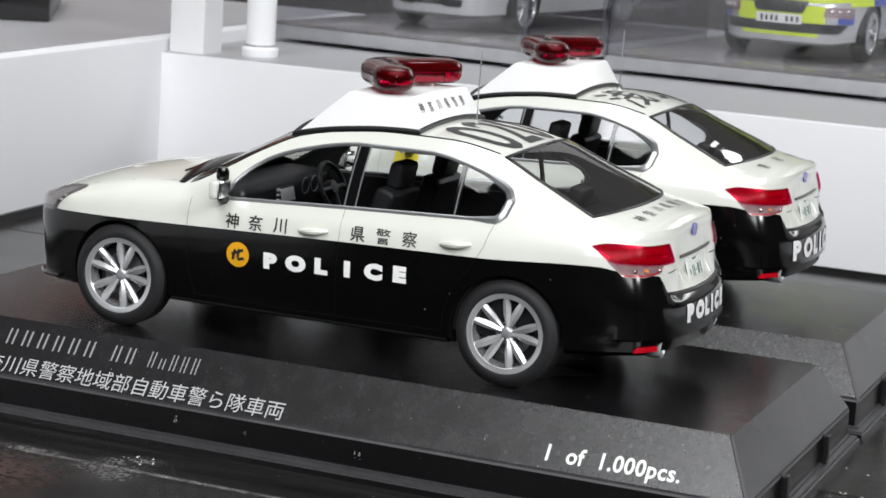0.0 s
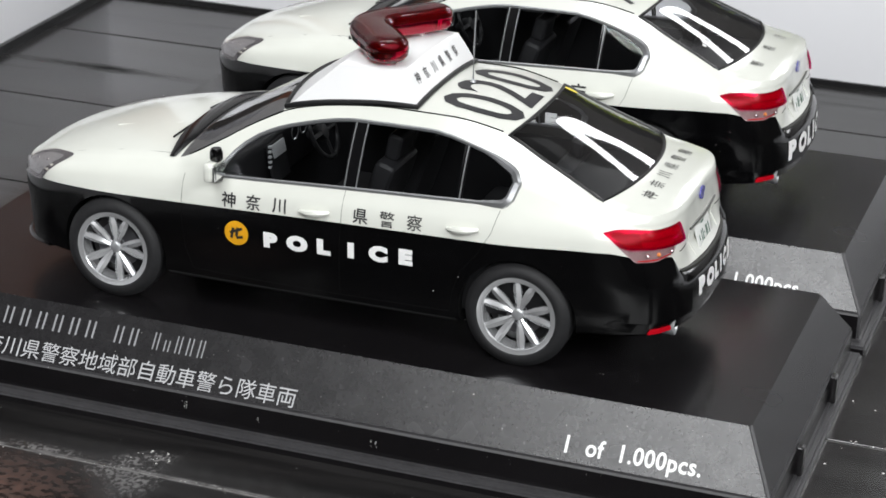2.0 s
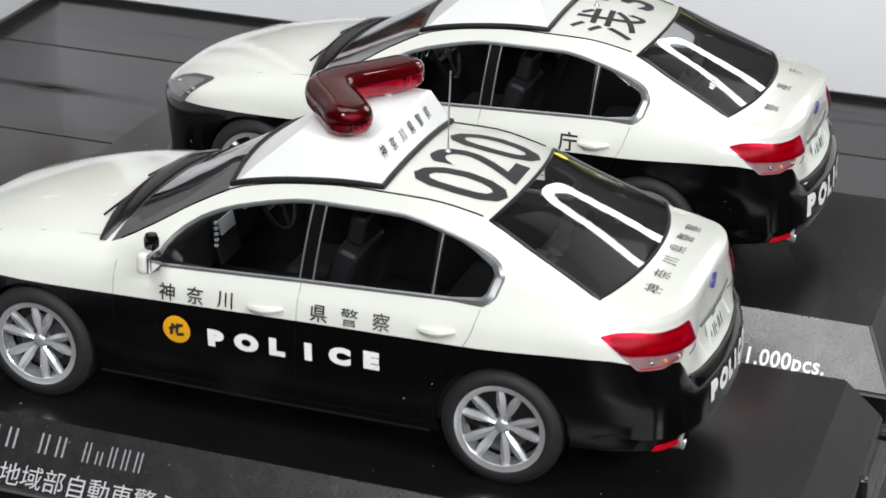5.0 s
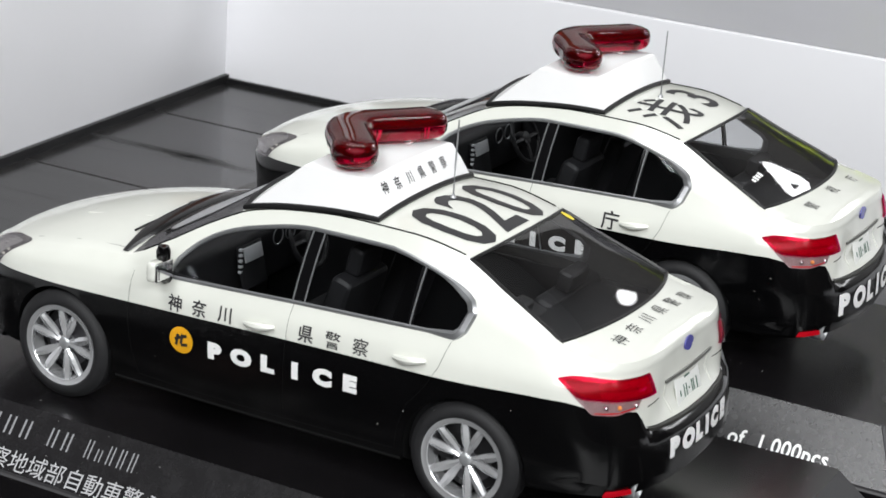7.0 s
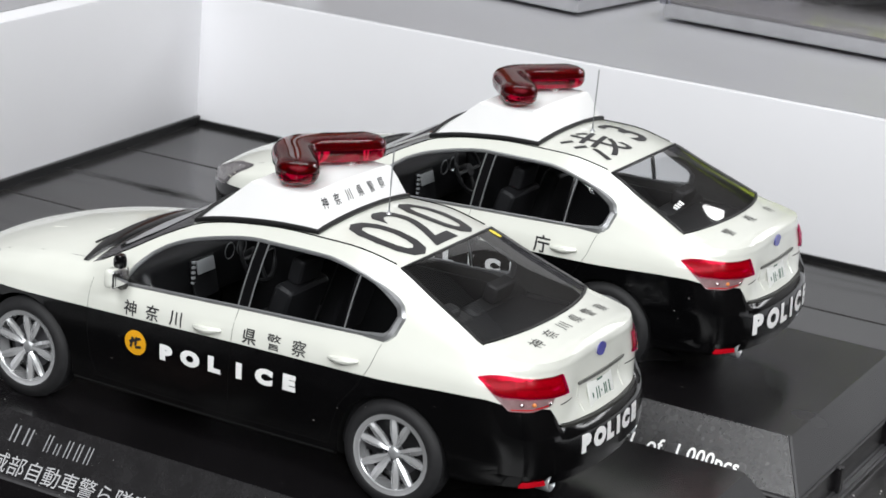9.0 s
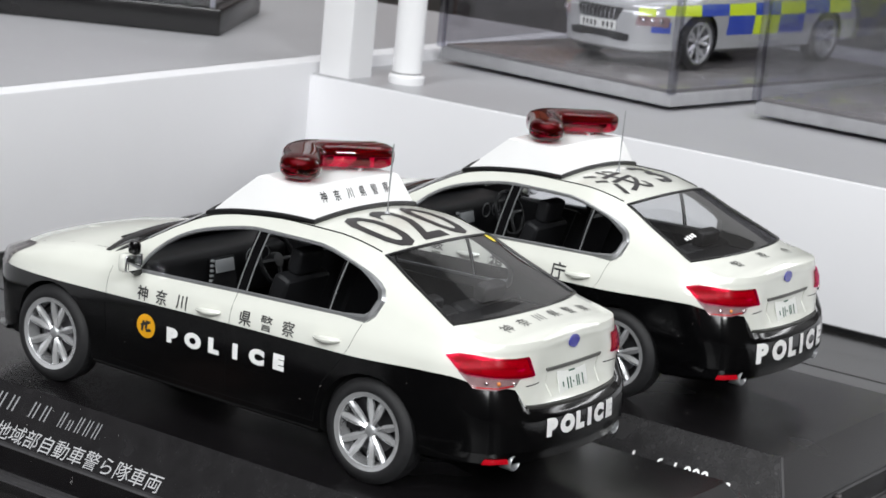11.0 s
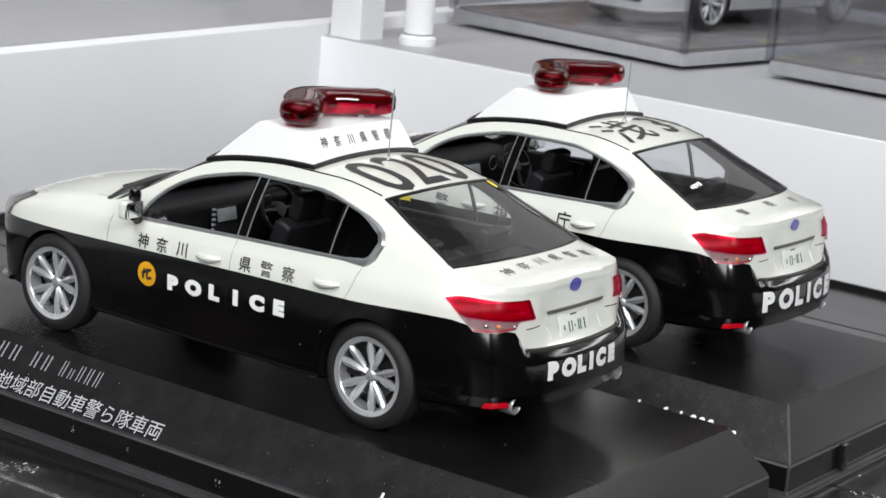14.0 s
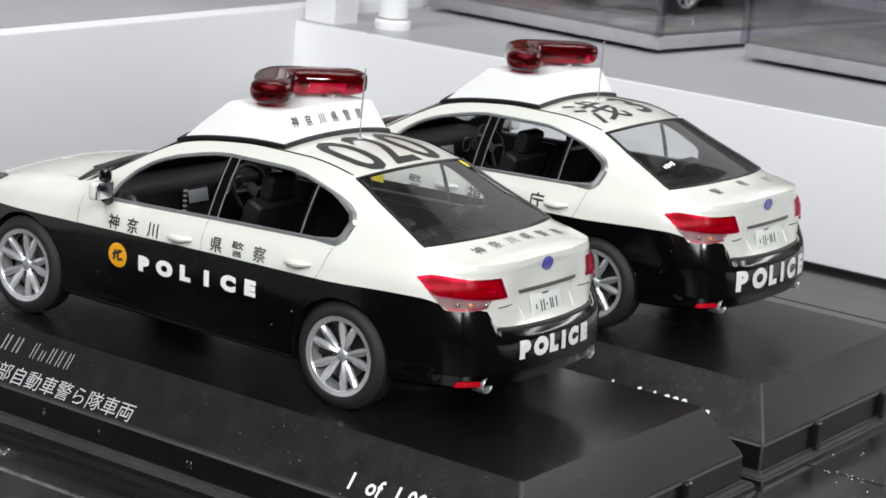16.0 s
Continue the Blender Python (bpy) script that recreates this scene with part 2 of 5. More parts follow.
def polygon(points, cell=0.0):
    """A flat face in x and y, cut into cells so that it can be bent."""
    bm = bmesh.new()
    bm.faces.new([bm.verts.new((x, y, 0)) for x, y in points])
    return cut(bm, cell)


def cut(bm, cell):
    if cell:
        for k in (0, 1):
            vals = [v.co[k] for v in bm.verts]
            lo, hi = min(vals), max(vals)
            n = int((hi - lo) / cell)
            for i in range(1, n + 1):
                co, no = [0, 0, 0], [0, 0, 0]
                co[k], no[k] = lo + (hi - lo) * i / (n + 1), 1
                bmesh.ops.bisect_plane(bm, geom=bm.verts[:] + bm.edges[:] + bm.faces[:], plane_co=co, plane_no=no, dist=1e-6)
        bmesh.ops.triangulate(bm, faces=[f for f in bm.faces if len(f.verts) > 4])
    return bm


def rounded(points, r, n=4):
    """Rounds a polygon's corners."""
    out = []
    m = len(points)
    for i in range(m):
        p, a, b = (Vector(points[j % m]).to_2d() for j in (i, i - 1, i + 1))
        ra = min(r, (a - p).length * 0.45)
        rb = min(r, (b - p).length * 0.45)
        s, e = p + (a - p).normalized() * ra, p + (b - p).normalized() * rb
        for k in range(n + 1):
            t = k / n
            out.append(tuple(s * (1 - t) ** 2 + p * 2 * t * (1 - t) + e * t * t))
    return out


def drape(bm, frame_m, tree, lift, thick=0.0):
    """Lays a flat shape onto a surface: frame_m carries it before the surface, and it falls along the frame's -z. With thick it gets a rim."""
    way = (frame_m.to_3x3() @ Vector((0, 0, -1))).normalized()
    for v in bm.verts:
        p = frame_m @ v.co
        hit, no, _, _ = tree.ray_cast(p, way)
        if hit is None:
            hit, no, _, _ = tree.find_nearest(p)
        if no.dot(way) > 0:
            no = -no
        v.co = hit + no * lift
    if thick:
        ret = bmesh.ops.extrude_face_region(bm, geom=bm.faces[:])
        bmesh.ops.translate(bm, verts=[e for e in ret["geom"] if isinstance(e, bmesh.types.BMVert)], vec=-way * thick)
    bmesh.ops.recalc_face_normals(bm, faces=bm.faces)
    return bm


def facing(x, y, z, toward, up=(0, 0, 1)):
    """A frame whose z looks toward the viewer and whose y is up."""
    zz = Vector(toward).normalized()
    xx = Vector(up).cross(zz).normalized()
    yy = zz.cross(xx)
    m = Matrix((xx, yy, zz)).transposed().to_4x4()
    m.translation = (x, y, z)
    return m


def smooth_curve(q, pts):
    """Interpolates a table smoothly without overshoot."""
    xs, ys = np.array([p[0] for p in pts], float), np.array([p[1] for p in pts], float)
    h, d = np.diff(xs), np.diff(ys) / np.diff(xs)
    m = np.zeros(len(xs))
    m[0], m[-1] = d[0], d[-1]
    for i in range(1, len(xs) - 1):
        if d[i - 1] * d[i] > 0:
            w1, w2 = 2 * h[i] + h[i - 1], h[i] + 2 * h[i - 1]
            m[i] = (w1 + w2) / (w1 / d[i - 1] + w2 / d[i])
    q = np.clip(np.asarray(q, float), xs[0], xs[-1])
    i = np.clip(np.searchsorted(xs, q, side="right") - 1, 0, len(xs) - 2)
    t = (q - xs[i]) / h[i]
    return (2 * t**3 - 3 * t**2 + 1) * ys[i] + (t**3 - 2 * t**2 + t) * h[i] * m[i] + (-2 * t**3 + 3 * t**2) * ys[i + 1] + (t**3 - t**2) * h[i] * m[i + 1]


# ---- the police car ----
from mathutils.bvhtree import BVHTree

OUTLINE = [(-2.295, 0), (-2.275, 0.25), (-2.212, 0.48), (-2.075, 0.66), (-1.86, 0.785), (-1.55, 0.845), (-1.2, 0.868), (-0.6, 0.878), (0, 0.882),
           (0.6, 0.88), (1.2, 0.875), (1.6, 0.868), (1.9, 0.855), (2.09, 0.825), (2.215, 0.765), (2.315, 0.63), (2.378, 0.44), (2.41, 0.2), (2.417, 0)]
Q_FRONT, Q_REAR = -1.95, 2.0
BOTTOM_Z = [(-2.8, 0.19), (-2.2, 0.19), (-1.9, 0.21), (-1.0, 0.22), (1.0, 0.225), (1.9, 0.27), (2.2, 0.29), (2.9, 0.29)]
SPLIT_Z = [(-2.8, 0.66), (-2.1, 0.70), (-1.8, 0.715), (-0.9, 0.742), (0.2, 0.775), (1.18, 0.793), (1.92, 0.832), (2.1, 0.806), (2.3, 0.79), (2.42, 0.774),
           (2.50, 0.665), (2.9, 0.655)]
SPLIT_IN = [(-2.8, 0.03), (-2.2, 0.02), (-1.7, 0.006), (1.8, 0.006), (2.0, 0.03), (2.2, 0.068), (2.42, 0.072), (2.6, 0.058), (2.9, 0.055)]
BELT_Z = [(-2.8, 0.73), (-2, 0.797), (-1.375, 0.882), (-1, 0.912), (-0.63, 0.925), (0.24, 0.965), (0.95, 0.995), (1.3, 1.005), (1.6, 0.99),
          (1.9, 0.965), (2.05, 0.96), (2.9, 0.975)]
BELT_IN = [(-2.8, 0.045), (-1.375, 0.045), (-0.63, 0.045), (0.24, 0.06), (0.95, 0.07), (1.3, 0.075), (1.6, 0.065), (1.85, 0.05), (2.05, 0.09), (2.25, 0.105), (2.4, 0.105), (2.6, 0.115), (2.9, 0.145)]
EDGE_Z = [(-2.8, 0.755), (-2.3, 0.78), (-2.0, 0.828), (-1.7, 0.897), (-1.375, 0.952), (-1.0, 0.988), (-0.93, 1.0), (-0.7, 1.115), (-0.45, 1.262),
          (-0.2, 1.375), (0.1, 1.43), (0.45, 1.457), (0.8, 1.456), (1.157, 1.398), (1.45, 1.274), (1.75, 1.146), (1.845, 1.104), (1.88, 1.092), (2.0, 1.067), (2.2, 1.045), (2.9, 1.055)]
EDGE_IN = [(-2.8, 0.06), (-2.3, 0.08), (-2.0, 0.11), (-1.7, 0.15), (-1.375, 0.135), (-1.0, 0.115), (-0.93, 0.125), (-0.7, 0.165), (-0.45, 0.235), (-0.2, 0.28),
           (0.1, 0.297), (0.45, 0.303), (0.8, 0.298), (1.157, 0.312), (1.45, 0.262), (1.75, 0.19), (1.85, 0.165), (2.0, 0.14), (2.2, 0.125), (2.4, 0.12), (2.9, 0.152)]
CENTRE_X = [(-2.8, -2.235), (-2.2, -2.16), (-1.95, -2.02), (-1.4, -1.42), (-0.97, -0.98), (-0.28, -0.34), (0.4, 0.4), (1.157, 1.21), (1.845, 1.965), (2.05, 2.11), (2.3, 2.19), (2.9, 2.23)]
CENTRE_Z = [(-2.235, 0.755), (-2.16, 0.81), (-1.92, 0.905), (-1.6, 0.995), (-1.3, 1.044), (-1.0, 1.074), (-0.97, 1.082), (-0.85, 1.142), (-0.62, 1.268), (-0.34, 1.41), (-0.1, 1.475),
            (0.3, 1.512), (0.75, 1.502), (1.21, 1.437), (1.6, 1.290), (1.85, 1.180), (1.965, 1.127), (2.0, 1.116), (2.11, 1.096), (2.19, 1.088), (2.23, 1.08)]
WINDOW_LOW = [(-0.63, 0.945), (0.24, 0.985), (0.95, 1.012), (1.25, 1.022), (1.285, 1.06), (1.31, 1.14)]
WINDOW_UP = [(-0.63, 0.955), (-0.57, 1.06), (-0.4, 1.205), (-0.15, 1.30), (0.25, 1.368), (0.715, 1.372), (1.02, 1.312), (1.24, 1.225), (1.285, 1.195), (1.31, 1.15)]
WHEEL_X, WHEEL_Y, WHEEL_R = 1.375, 0.866, 0.338
(BODY_WHITE, BODY_BLACK, GLASS_FRONT, GLASS_REAR, GLASS_QUARTER, WINDSCREEN, REAR_GLASS, PILLAR, WELL) = range(9)


def body_grid():
    """Half of the body's skin: columns round the plan from nose to tail, rows from the sill up and over to the middle."""
    dense = []
    pts = [Vector((*p, 0)) for p in [(-2.275, -0.25)] + OUTLINE + [(2.41, -0.2)]]
    for i in range(1, len(pts) - 2):
        a, b, c, d = pts[i - 1 : i + 3]
        for k in range(60):
            t = k / 60
            dense.append(0.5 * (2 * b + (c - a) * t + (2 * a - 5 * b + 4 * c - d) * t * t + (3 * b - a - 3 * c + d) * t**3))
    dense.append(pts[-2])
    P = np.array(dense)[:, :2]
    S = np.r_[0, np.cumsum(np.hypot(*np.diff(P, axis=0).T))]
    s0, s1 = np.interp(Q_FRONT, P[:, 0], S), np.interp(Q_REAR, P[:, 0], S)
    qs = list(np.linspace(-s0, 0, 15) + Q_FRONT) + list(np.arange(-1.9, -1.0, 0.06)) + [-0.99, -0.96, -0.93, -0.87, -0.8, -0.73, -0.68]
    qs += [-0.63, -0.61, -0.58, -0.54, -0.48, -0.4, -0.34, -0.28, -0.2, -0.1, 0.0, 0.1, 0.17, 0.215, 0.24, 0.265, 0.305, 0.36, 0.45, 0.55, 0.65, 0.75, 0.85, 0.92,
           0.95, 0.985, 1.02, 1.08, 1.14, 1.157, 1.2, 1.24, 1.262, 1.285, 1.31, 1.36, 1.43, 1.5, 1.57, 1.64, 1.71, 1.77, 1.81, 1.845, 1.89, 1.95]
    qs += list(np.linspace(0, S[-1] - s1, 24) + Q_REAR)
    q = np.array(qs)
    s = np.where(q < Q_FRONT, s0 + (q - Q_FRONT), np.where(q > Q_REAR, s1 + (q - Q_REAR), np.interp(q, P[:, 0], S)))
    px, py = np.interp(s, S, P[:, 0]), np.interp(s, S, P[:, 1])
    tx, ty = np.interp(s + 0.02, S, P[:, 0]) - np.interp(s - 0.02, S, P[:, 0]), np.interp(s + 0.02, S, P[:, 1]) - np.interp(s - 0.02, S, P[:, 1])
    tx[0], ty[0], tx[-1], ty[-1] = 0, 1, 0, -1
    ln = np.hypot(tx, ty)
    nx, ny = -ty / ln, tx / ln        # outward
    f = lambda table: smooth_curve(q, table)
    zb, zs, is_, zw, iw, ze, ie = (f(t) for t in (BOTTOM_Z, SPLIT_Z, SPLIT_IN, BELT_Z, BELT_IN, EDGE_Z, EDGE_IN))
    cx = f(CENTRE_X)
    cz = smooth_curve(cx, CENTRE_Z)
    has = (q > -0.631) & (q < 1.311)
    wl = np.where(has, np.interp(q, *zip(*WINDOW_LOW)), zw + (ze - zw) * 0.35)
    wu = np.where(has, smooth_curve(q, WINDOW_UP), zw + (ze - zw) * 0.65)
    # flare over the wheels
    flare = 0.014 * (np.exp(-(((q + WHEEL_X) / 0.33) ** 2)) + np.exp(-(((q - WHEEL_X) / 0.33) ** 2)))
    rear = np.clip((q - 1.8) / 0.7, 0, 1)
    rear = rear * rear * (3 - 2 * rear)
    boot = np.clip((q - 2.5) / 0.2, 0, 1)
    rows = [(zb, 0.09 + 0 * q), (zb + 0.035, 0.035 - 0.005 * rear), (zb + 0.10, 0.03 - 0.012 * rear), (0.40 + 0 * q, 0.018 - 0.024 * rear), (0.48 + 0.02 * (1 - rear), 0.012 - flare - 0.016 * rear),
            (0.58 + 0 * q, 0.002 - flare), (np.minimum(zs - 0.012 - 0.025 * rear, 0.66), 0.0 - flare * 0.8 + 0.3 * is_ * rear), (zs, is_ - flare * 0.5), (zs + (zw - zs) * 0.35, is_ + 0.002 + 0.066 * boot), (zs + (zw - zs) * 0.7, is_ * 0.5 + iw * 0.5 - 0.008 + 0.028 * boot), (zw, iw)]
    SPLIT_ROW, LOW_ROW = 7, 11
    for z in (wl, wl + (wu - wl) * 0.33, wl + (wu - wl) * 0.67, wu, wu * 0.45 + ze * 0.55):
        t = (z - zw) / np.maximum(ze - zw, 1e-4)
        rows.append((z, iw + (ie - iw) * t - 0.02 * np.sin(math.pi * np.clip(t, 0, 1)) * np.clip((ze - zw) / 0.3, 0, 1)))
    rows.append((ze, ie))
    grid = [np.stack([px - nx * i, py - ny * i, z], 1) for z, i in rows]
    E = grid[-1]
    NTOP = 9
    for k in range(1, NTOP + 1):
        w = 1 - k / NTOP
        c = 1 - w**2.2
        grid.append(np.stack([E[:, 0] + (cx - E[:, 0]) * c, E[:, 1] * w, E[:, 2] + (cz - E[:, 2]) * c], 1))
    grid = np.array(grid)
    grid[:, 0, 1] = grid[:, -1, 1] = 0
    return q, grid, SPLIT_ROW, LOW_ROW, len(rows) - 1


def build_skin():
    q, grid, split_row, low_row, edge_row = body_grid()
    nr, nc = grid.shape[:2]
    bm = bmesh.new()
    for sign in (-1, 1):
        vs = [[bm.verts.new((x, sign * y, z)) for x, y, z in row] for row in grid]
        floor_row = [bm.verts.new((v.co.x, 0, v.co.z)) for v in vs[0]]
        for r in range(-1, nr - 1):
            for c in range(nc - 1):
                a, b = (floor_row, vs[0]) if r < 0 else (vs[r], vs[r + 1])
                loop = [a[c], a[c + 1], b[c + 1], b[c]]
                mid = (q[c] + q[c + 1]) / 2
                m = BODY_BLACK if r < split_row else BODY_WHITE
                if low_row <= r < low_row + 3 and -0.631 < mid < 1.311:
                    m = (GLASS_FRONT if mid < 0.215 else PILLAR if mid < 0.305 else GLASS_REAR if mid < 0.95 else PILLAR if mid < 0.985 else GLASS_QUARTER)
                if r >= edge_row:
                    if -0.93 < mid < -0.28:
                        m = WINDSCREEN
                    elif 1.2 < mid < 1.845:
                        m = REAR_GLASS
                fc = bm.faces.new(loop)
                fc.material_index = m
    bmesh.ops.remove_doubles(bm, verts=bm.verts, dist=1e-5)
    bmesh.ops.dissolve_degenerate(bm, edges=bm.edges, dist=1e-6)
    bmesh.ops.recalc_face_normals(bm, faces=bm.faces)
    tree = BVHTree.FromBMesh(bm)
    # wheel wells
    me = bpy.data.meshes.new("skin")
    bm.to_mesh(me)
    bm.free()
    for _ in range(9):
        me.materials.append(None)
    body = new("skin", me)
    cutters = bmesh.new()
    for sx in (-1, 1):
        for sy in (-1, 1):
            c = lathe([(0.375, 0.52 * sy), (0.375, 1.1 * sy)], "y", 48)
            tmp = bpy.data.meshes.new("c")
            shift(c, sx * WHEEL_X, 0, 0.335).to_mesh(tmp)
            cutters.from_mesh(tmp)
            c.free()
    for fc in cutters.faces:
        fc.material_index = WELL
    bmesh.ops.recalc_face_normals(cutters, faces=cutters.faces)
    cm = bpy.data.meshes.new("wells")
    cutters.to_mesh(cm)
    for _ in range(9):
        cm.materials.append(None)
    knife = new("wells", cm)
    mod = body.modifiers.new("wells", "BOOLEAN")
    mod.operation, mod.object, mod.solver = "DIFFERENCE", knife, "EXACT"
    cut_me = bpy.data.meshes.new_from_object(body.evaluated_get(bpy.context.evaluated_depsgraph_get()))
    for ob in (body, knife):
        bpy.data.objects.remove(ob)
    groups = {}
    src = bmesh.new()
    src.from_mesh(cut_me)
    for fc in src.faces:
        y = fc.calc_center_median().y
        i = fc.material_index
        key = (i, 0 if i in (BODY_WHITE, BODY_BLACK, WINDSCREEN, REAR_GLASS) else (-1 if y < 0 else 1))
        if i == WELL:
            key = (i, key[1] * (1 if fc.calc_center_median().x < 0 else 2))
        groups.setdefault(key, []).append(fc)
    out = {}
    for key, faces in groups.items():
        b = bmesh.new()
        seen = {}
        for fc in faces:
            vs = []
            for v in fc.verts:
                if v.index not in seen:
                    seen[v.index] = b.verts.new(v.co)
                vs.append(seen[v.index])
            try:
                b.faces.new(vs)
            except ValueError:
                pass
        out[key] = b
    src.free()
    return out, tree, (q, grid, low_row)


def wheel(parent, x, y, out):
    """A tyre with tread blocks and a ten-spoke rim; out is the side that faces away from the car."""
    R = WHEEL_R
    w = part("wheel", lathe([(0.05, -0.2), (0.205, -0.2), (0.205, -0.125), (0.05, -0.125)], "y", 24, True), TRIM_BLACK, parent, "dark wheel hub with tyre and rim")
    tyre_profile = [(0.250, -0.008), (0.256, -0.003), (0.270, 0.0), (0.296, -0.004), (0.313, -0.018), (R - 0.003, -0.036), (R, -0.05), (R, -0.165), (0.31, -0.195), (0.25, -0.2), (0.245, -0.12)]
    tyre = lathe(tyre_profile, "y", 64, True)
    part("tyre", tyre, RUBBER, w, "black rubber tyre")
    blocks = bmesh.new()
    for i in range(56):
        a = 2 * math.pi * i / 56
        for row, (y0, y1) in enumerate(((-0.052, -0.085), (-0.092, -0.125), (-0.132, -0.165))):
            a0, a1 = a + row * 0.03, a + row * 0.03 + 0.07
            ring = []
            for rr in (R - 0.004, R + 0.002):
                for aa in (a0, a1):
                    for yy in (y0, y1):
                        ring.append(blocks.verts.new((rr * math.cos(aa), yy, rr * math.sin(aa))))
            for ids in ((4, 5, 7, 6), (0, 1, 5, 4), (2, 6, 7, 3), (0, 4, 6, 2), (1, 3, 7, 5)):
                blocks.faces.new([ring[j] for j in ids])
    part("tread", blocks, RUBBER, w)
    rim = lathe([(0.212, -0.11), (0.220, -0.034), (0.217, -0.016), (0.222, -0.009), (0.246, -0.006), (0.252, -0.004), (0.253, -0.014), (0.246, -0.03), (0.24, -0.12)], "y", 64, True)
    part("rim", rim, SILVER, w, "bright silver alloy rim")
    for i in range(5):
        for side in (-1, 1):
            a = math.radians(102 + 72 * i + side * 14.5)
            b = math.radians(102 + 72 * i + side * 18)
            sp = bmesh.new()
            rings = []
            for t, half, dep in ((0.03, 0.011, -0.042), (0.075, 0.017, -0.034), (0.12, 0.0245, -0.026), (0.165, 0.0255, -0.019), (0.205, 0.021, -0.015), (0.232, 0.015, -0.013)):
                ang = a + (b - a) * (0.226 - t) / 0.18 * -0.9
                c, s = math.cos(ang), math.sin(ang)
                ring = []
                for off, dy in ((-half, -0.03), (-half, -0.010), (half * 0.15 * side, 0.0), (half, -0.010), (half, -0.03)):
                    ring.append(sp.verts.new((t * c - off * s, dep + dy, t * s + off * c)))
                rings.append(ring)
            for r0, r1 in zip(rings, rings[1:]):
                for k in range(5):
                    sp.faces.new((r0[k], r0[(k + 1) % 5], r1[(k + 1) % 5], r1[k]))
            sp.faces.new(rings[0])
            sp.faces.new(rings[-1])
            bmesh.ops.recalc_face_normals(sp, faces=sp.faces)
            part("spoke", sp, SILVER, w, "", 20)
    part("hub_cap", lathe([(0, -0.032), (0.022, -0.033), (0.034, -0.038), (0.045, -0.052), (0.05, -0.09)], "y", 24), HUB, w)
    part("brake_disc", lathe([(0.04, -0.095), (0.15, -0.095), (0.15, -0.11), (0.04, -0.11)], "y", 32, True), DISC, w)
    for i in range(5):
        a = math.radians(66 + 72 * i)
        part("wheel_nut", shift(lathe([(0, -0.037), (0.008, -0.037), (0.009, -0.055)], "y", 8), 0.062 * math.cos(a), 0, 0.062 * math.sin(a)), DISC, w)
    w.location = (x * K, y * K, (WHEEL_R + 0.003) * K)
    # the profile's face looks along +y: turn it outward
    w.rotation_euler.z = math.pi if out < 0 else 0
    return w


def seat(parent, x, y, width, name="seat", low=0.0):
    s = part(name, box(x - 0.02, x + 0.48, y - width / 2, y + width / 2, 0.42, 0.58, 0.05, 3), INTERIOR, parent, "black moulded cabin seat")
    back = box(-0.07, 0.07, -width / 2, width / 2, 0, 0.60 - low, 0.05, 3)
    part("backrest", turned(back, Matrix.Translation((x + 0.50, y, 0.52)) @ Matrix.Rotation(radians(18), 4, "Y")), INTERIOR, s)
    head = box(-0.05, 0.05, -0.13, 0.13, 0, 0.17 - low * 0.6, 0.035, 3)
    part("headrest", turned(head, Matrix.Translation((x + 0.68 - low * 0.3, y, 1.09 - low)) @ Matrix.Rotation(radians(12), 4, "Y")), INTERIOR, s)
    return s


def arc_box(points, h0, h1):
    """A prism over a plan polygon."""
    bm = bmesh.new()
    lo, hi = [bm.verts.new((x, y, h0)) for x, y in points], [bm.verts.new((x, y, h1)) for x, y in points]
    bm.faces.new(lo)
    bm.faces.new(hi)
    for i in range(len(points)):
        bm.faces.new((lo[i], lo[i - 1], hi[i - 1], hi[i]))
    bmesh.ops.recalc_face_normals(bm, faces=bm.faces)
    return bm


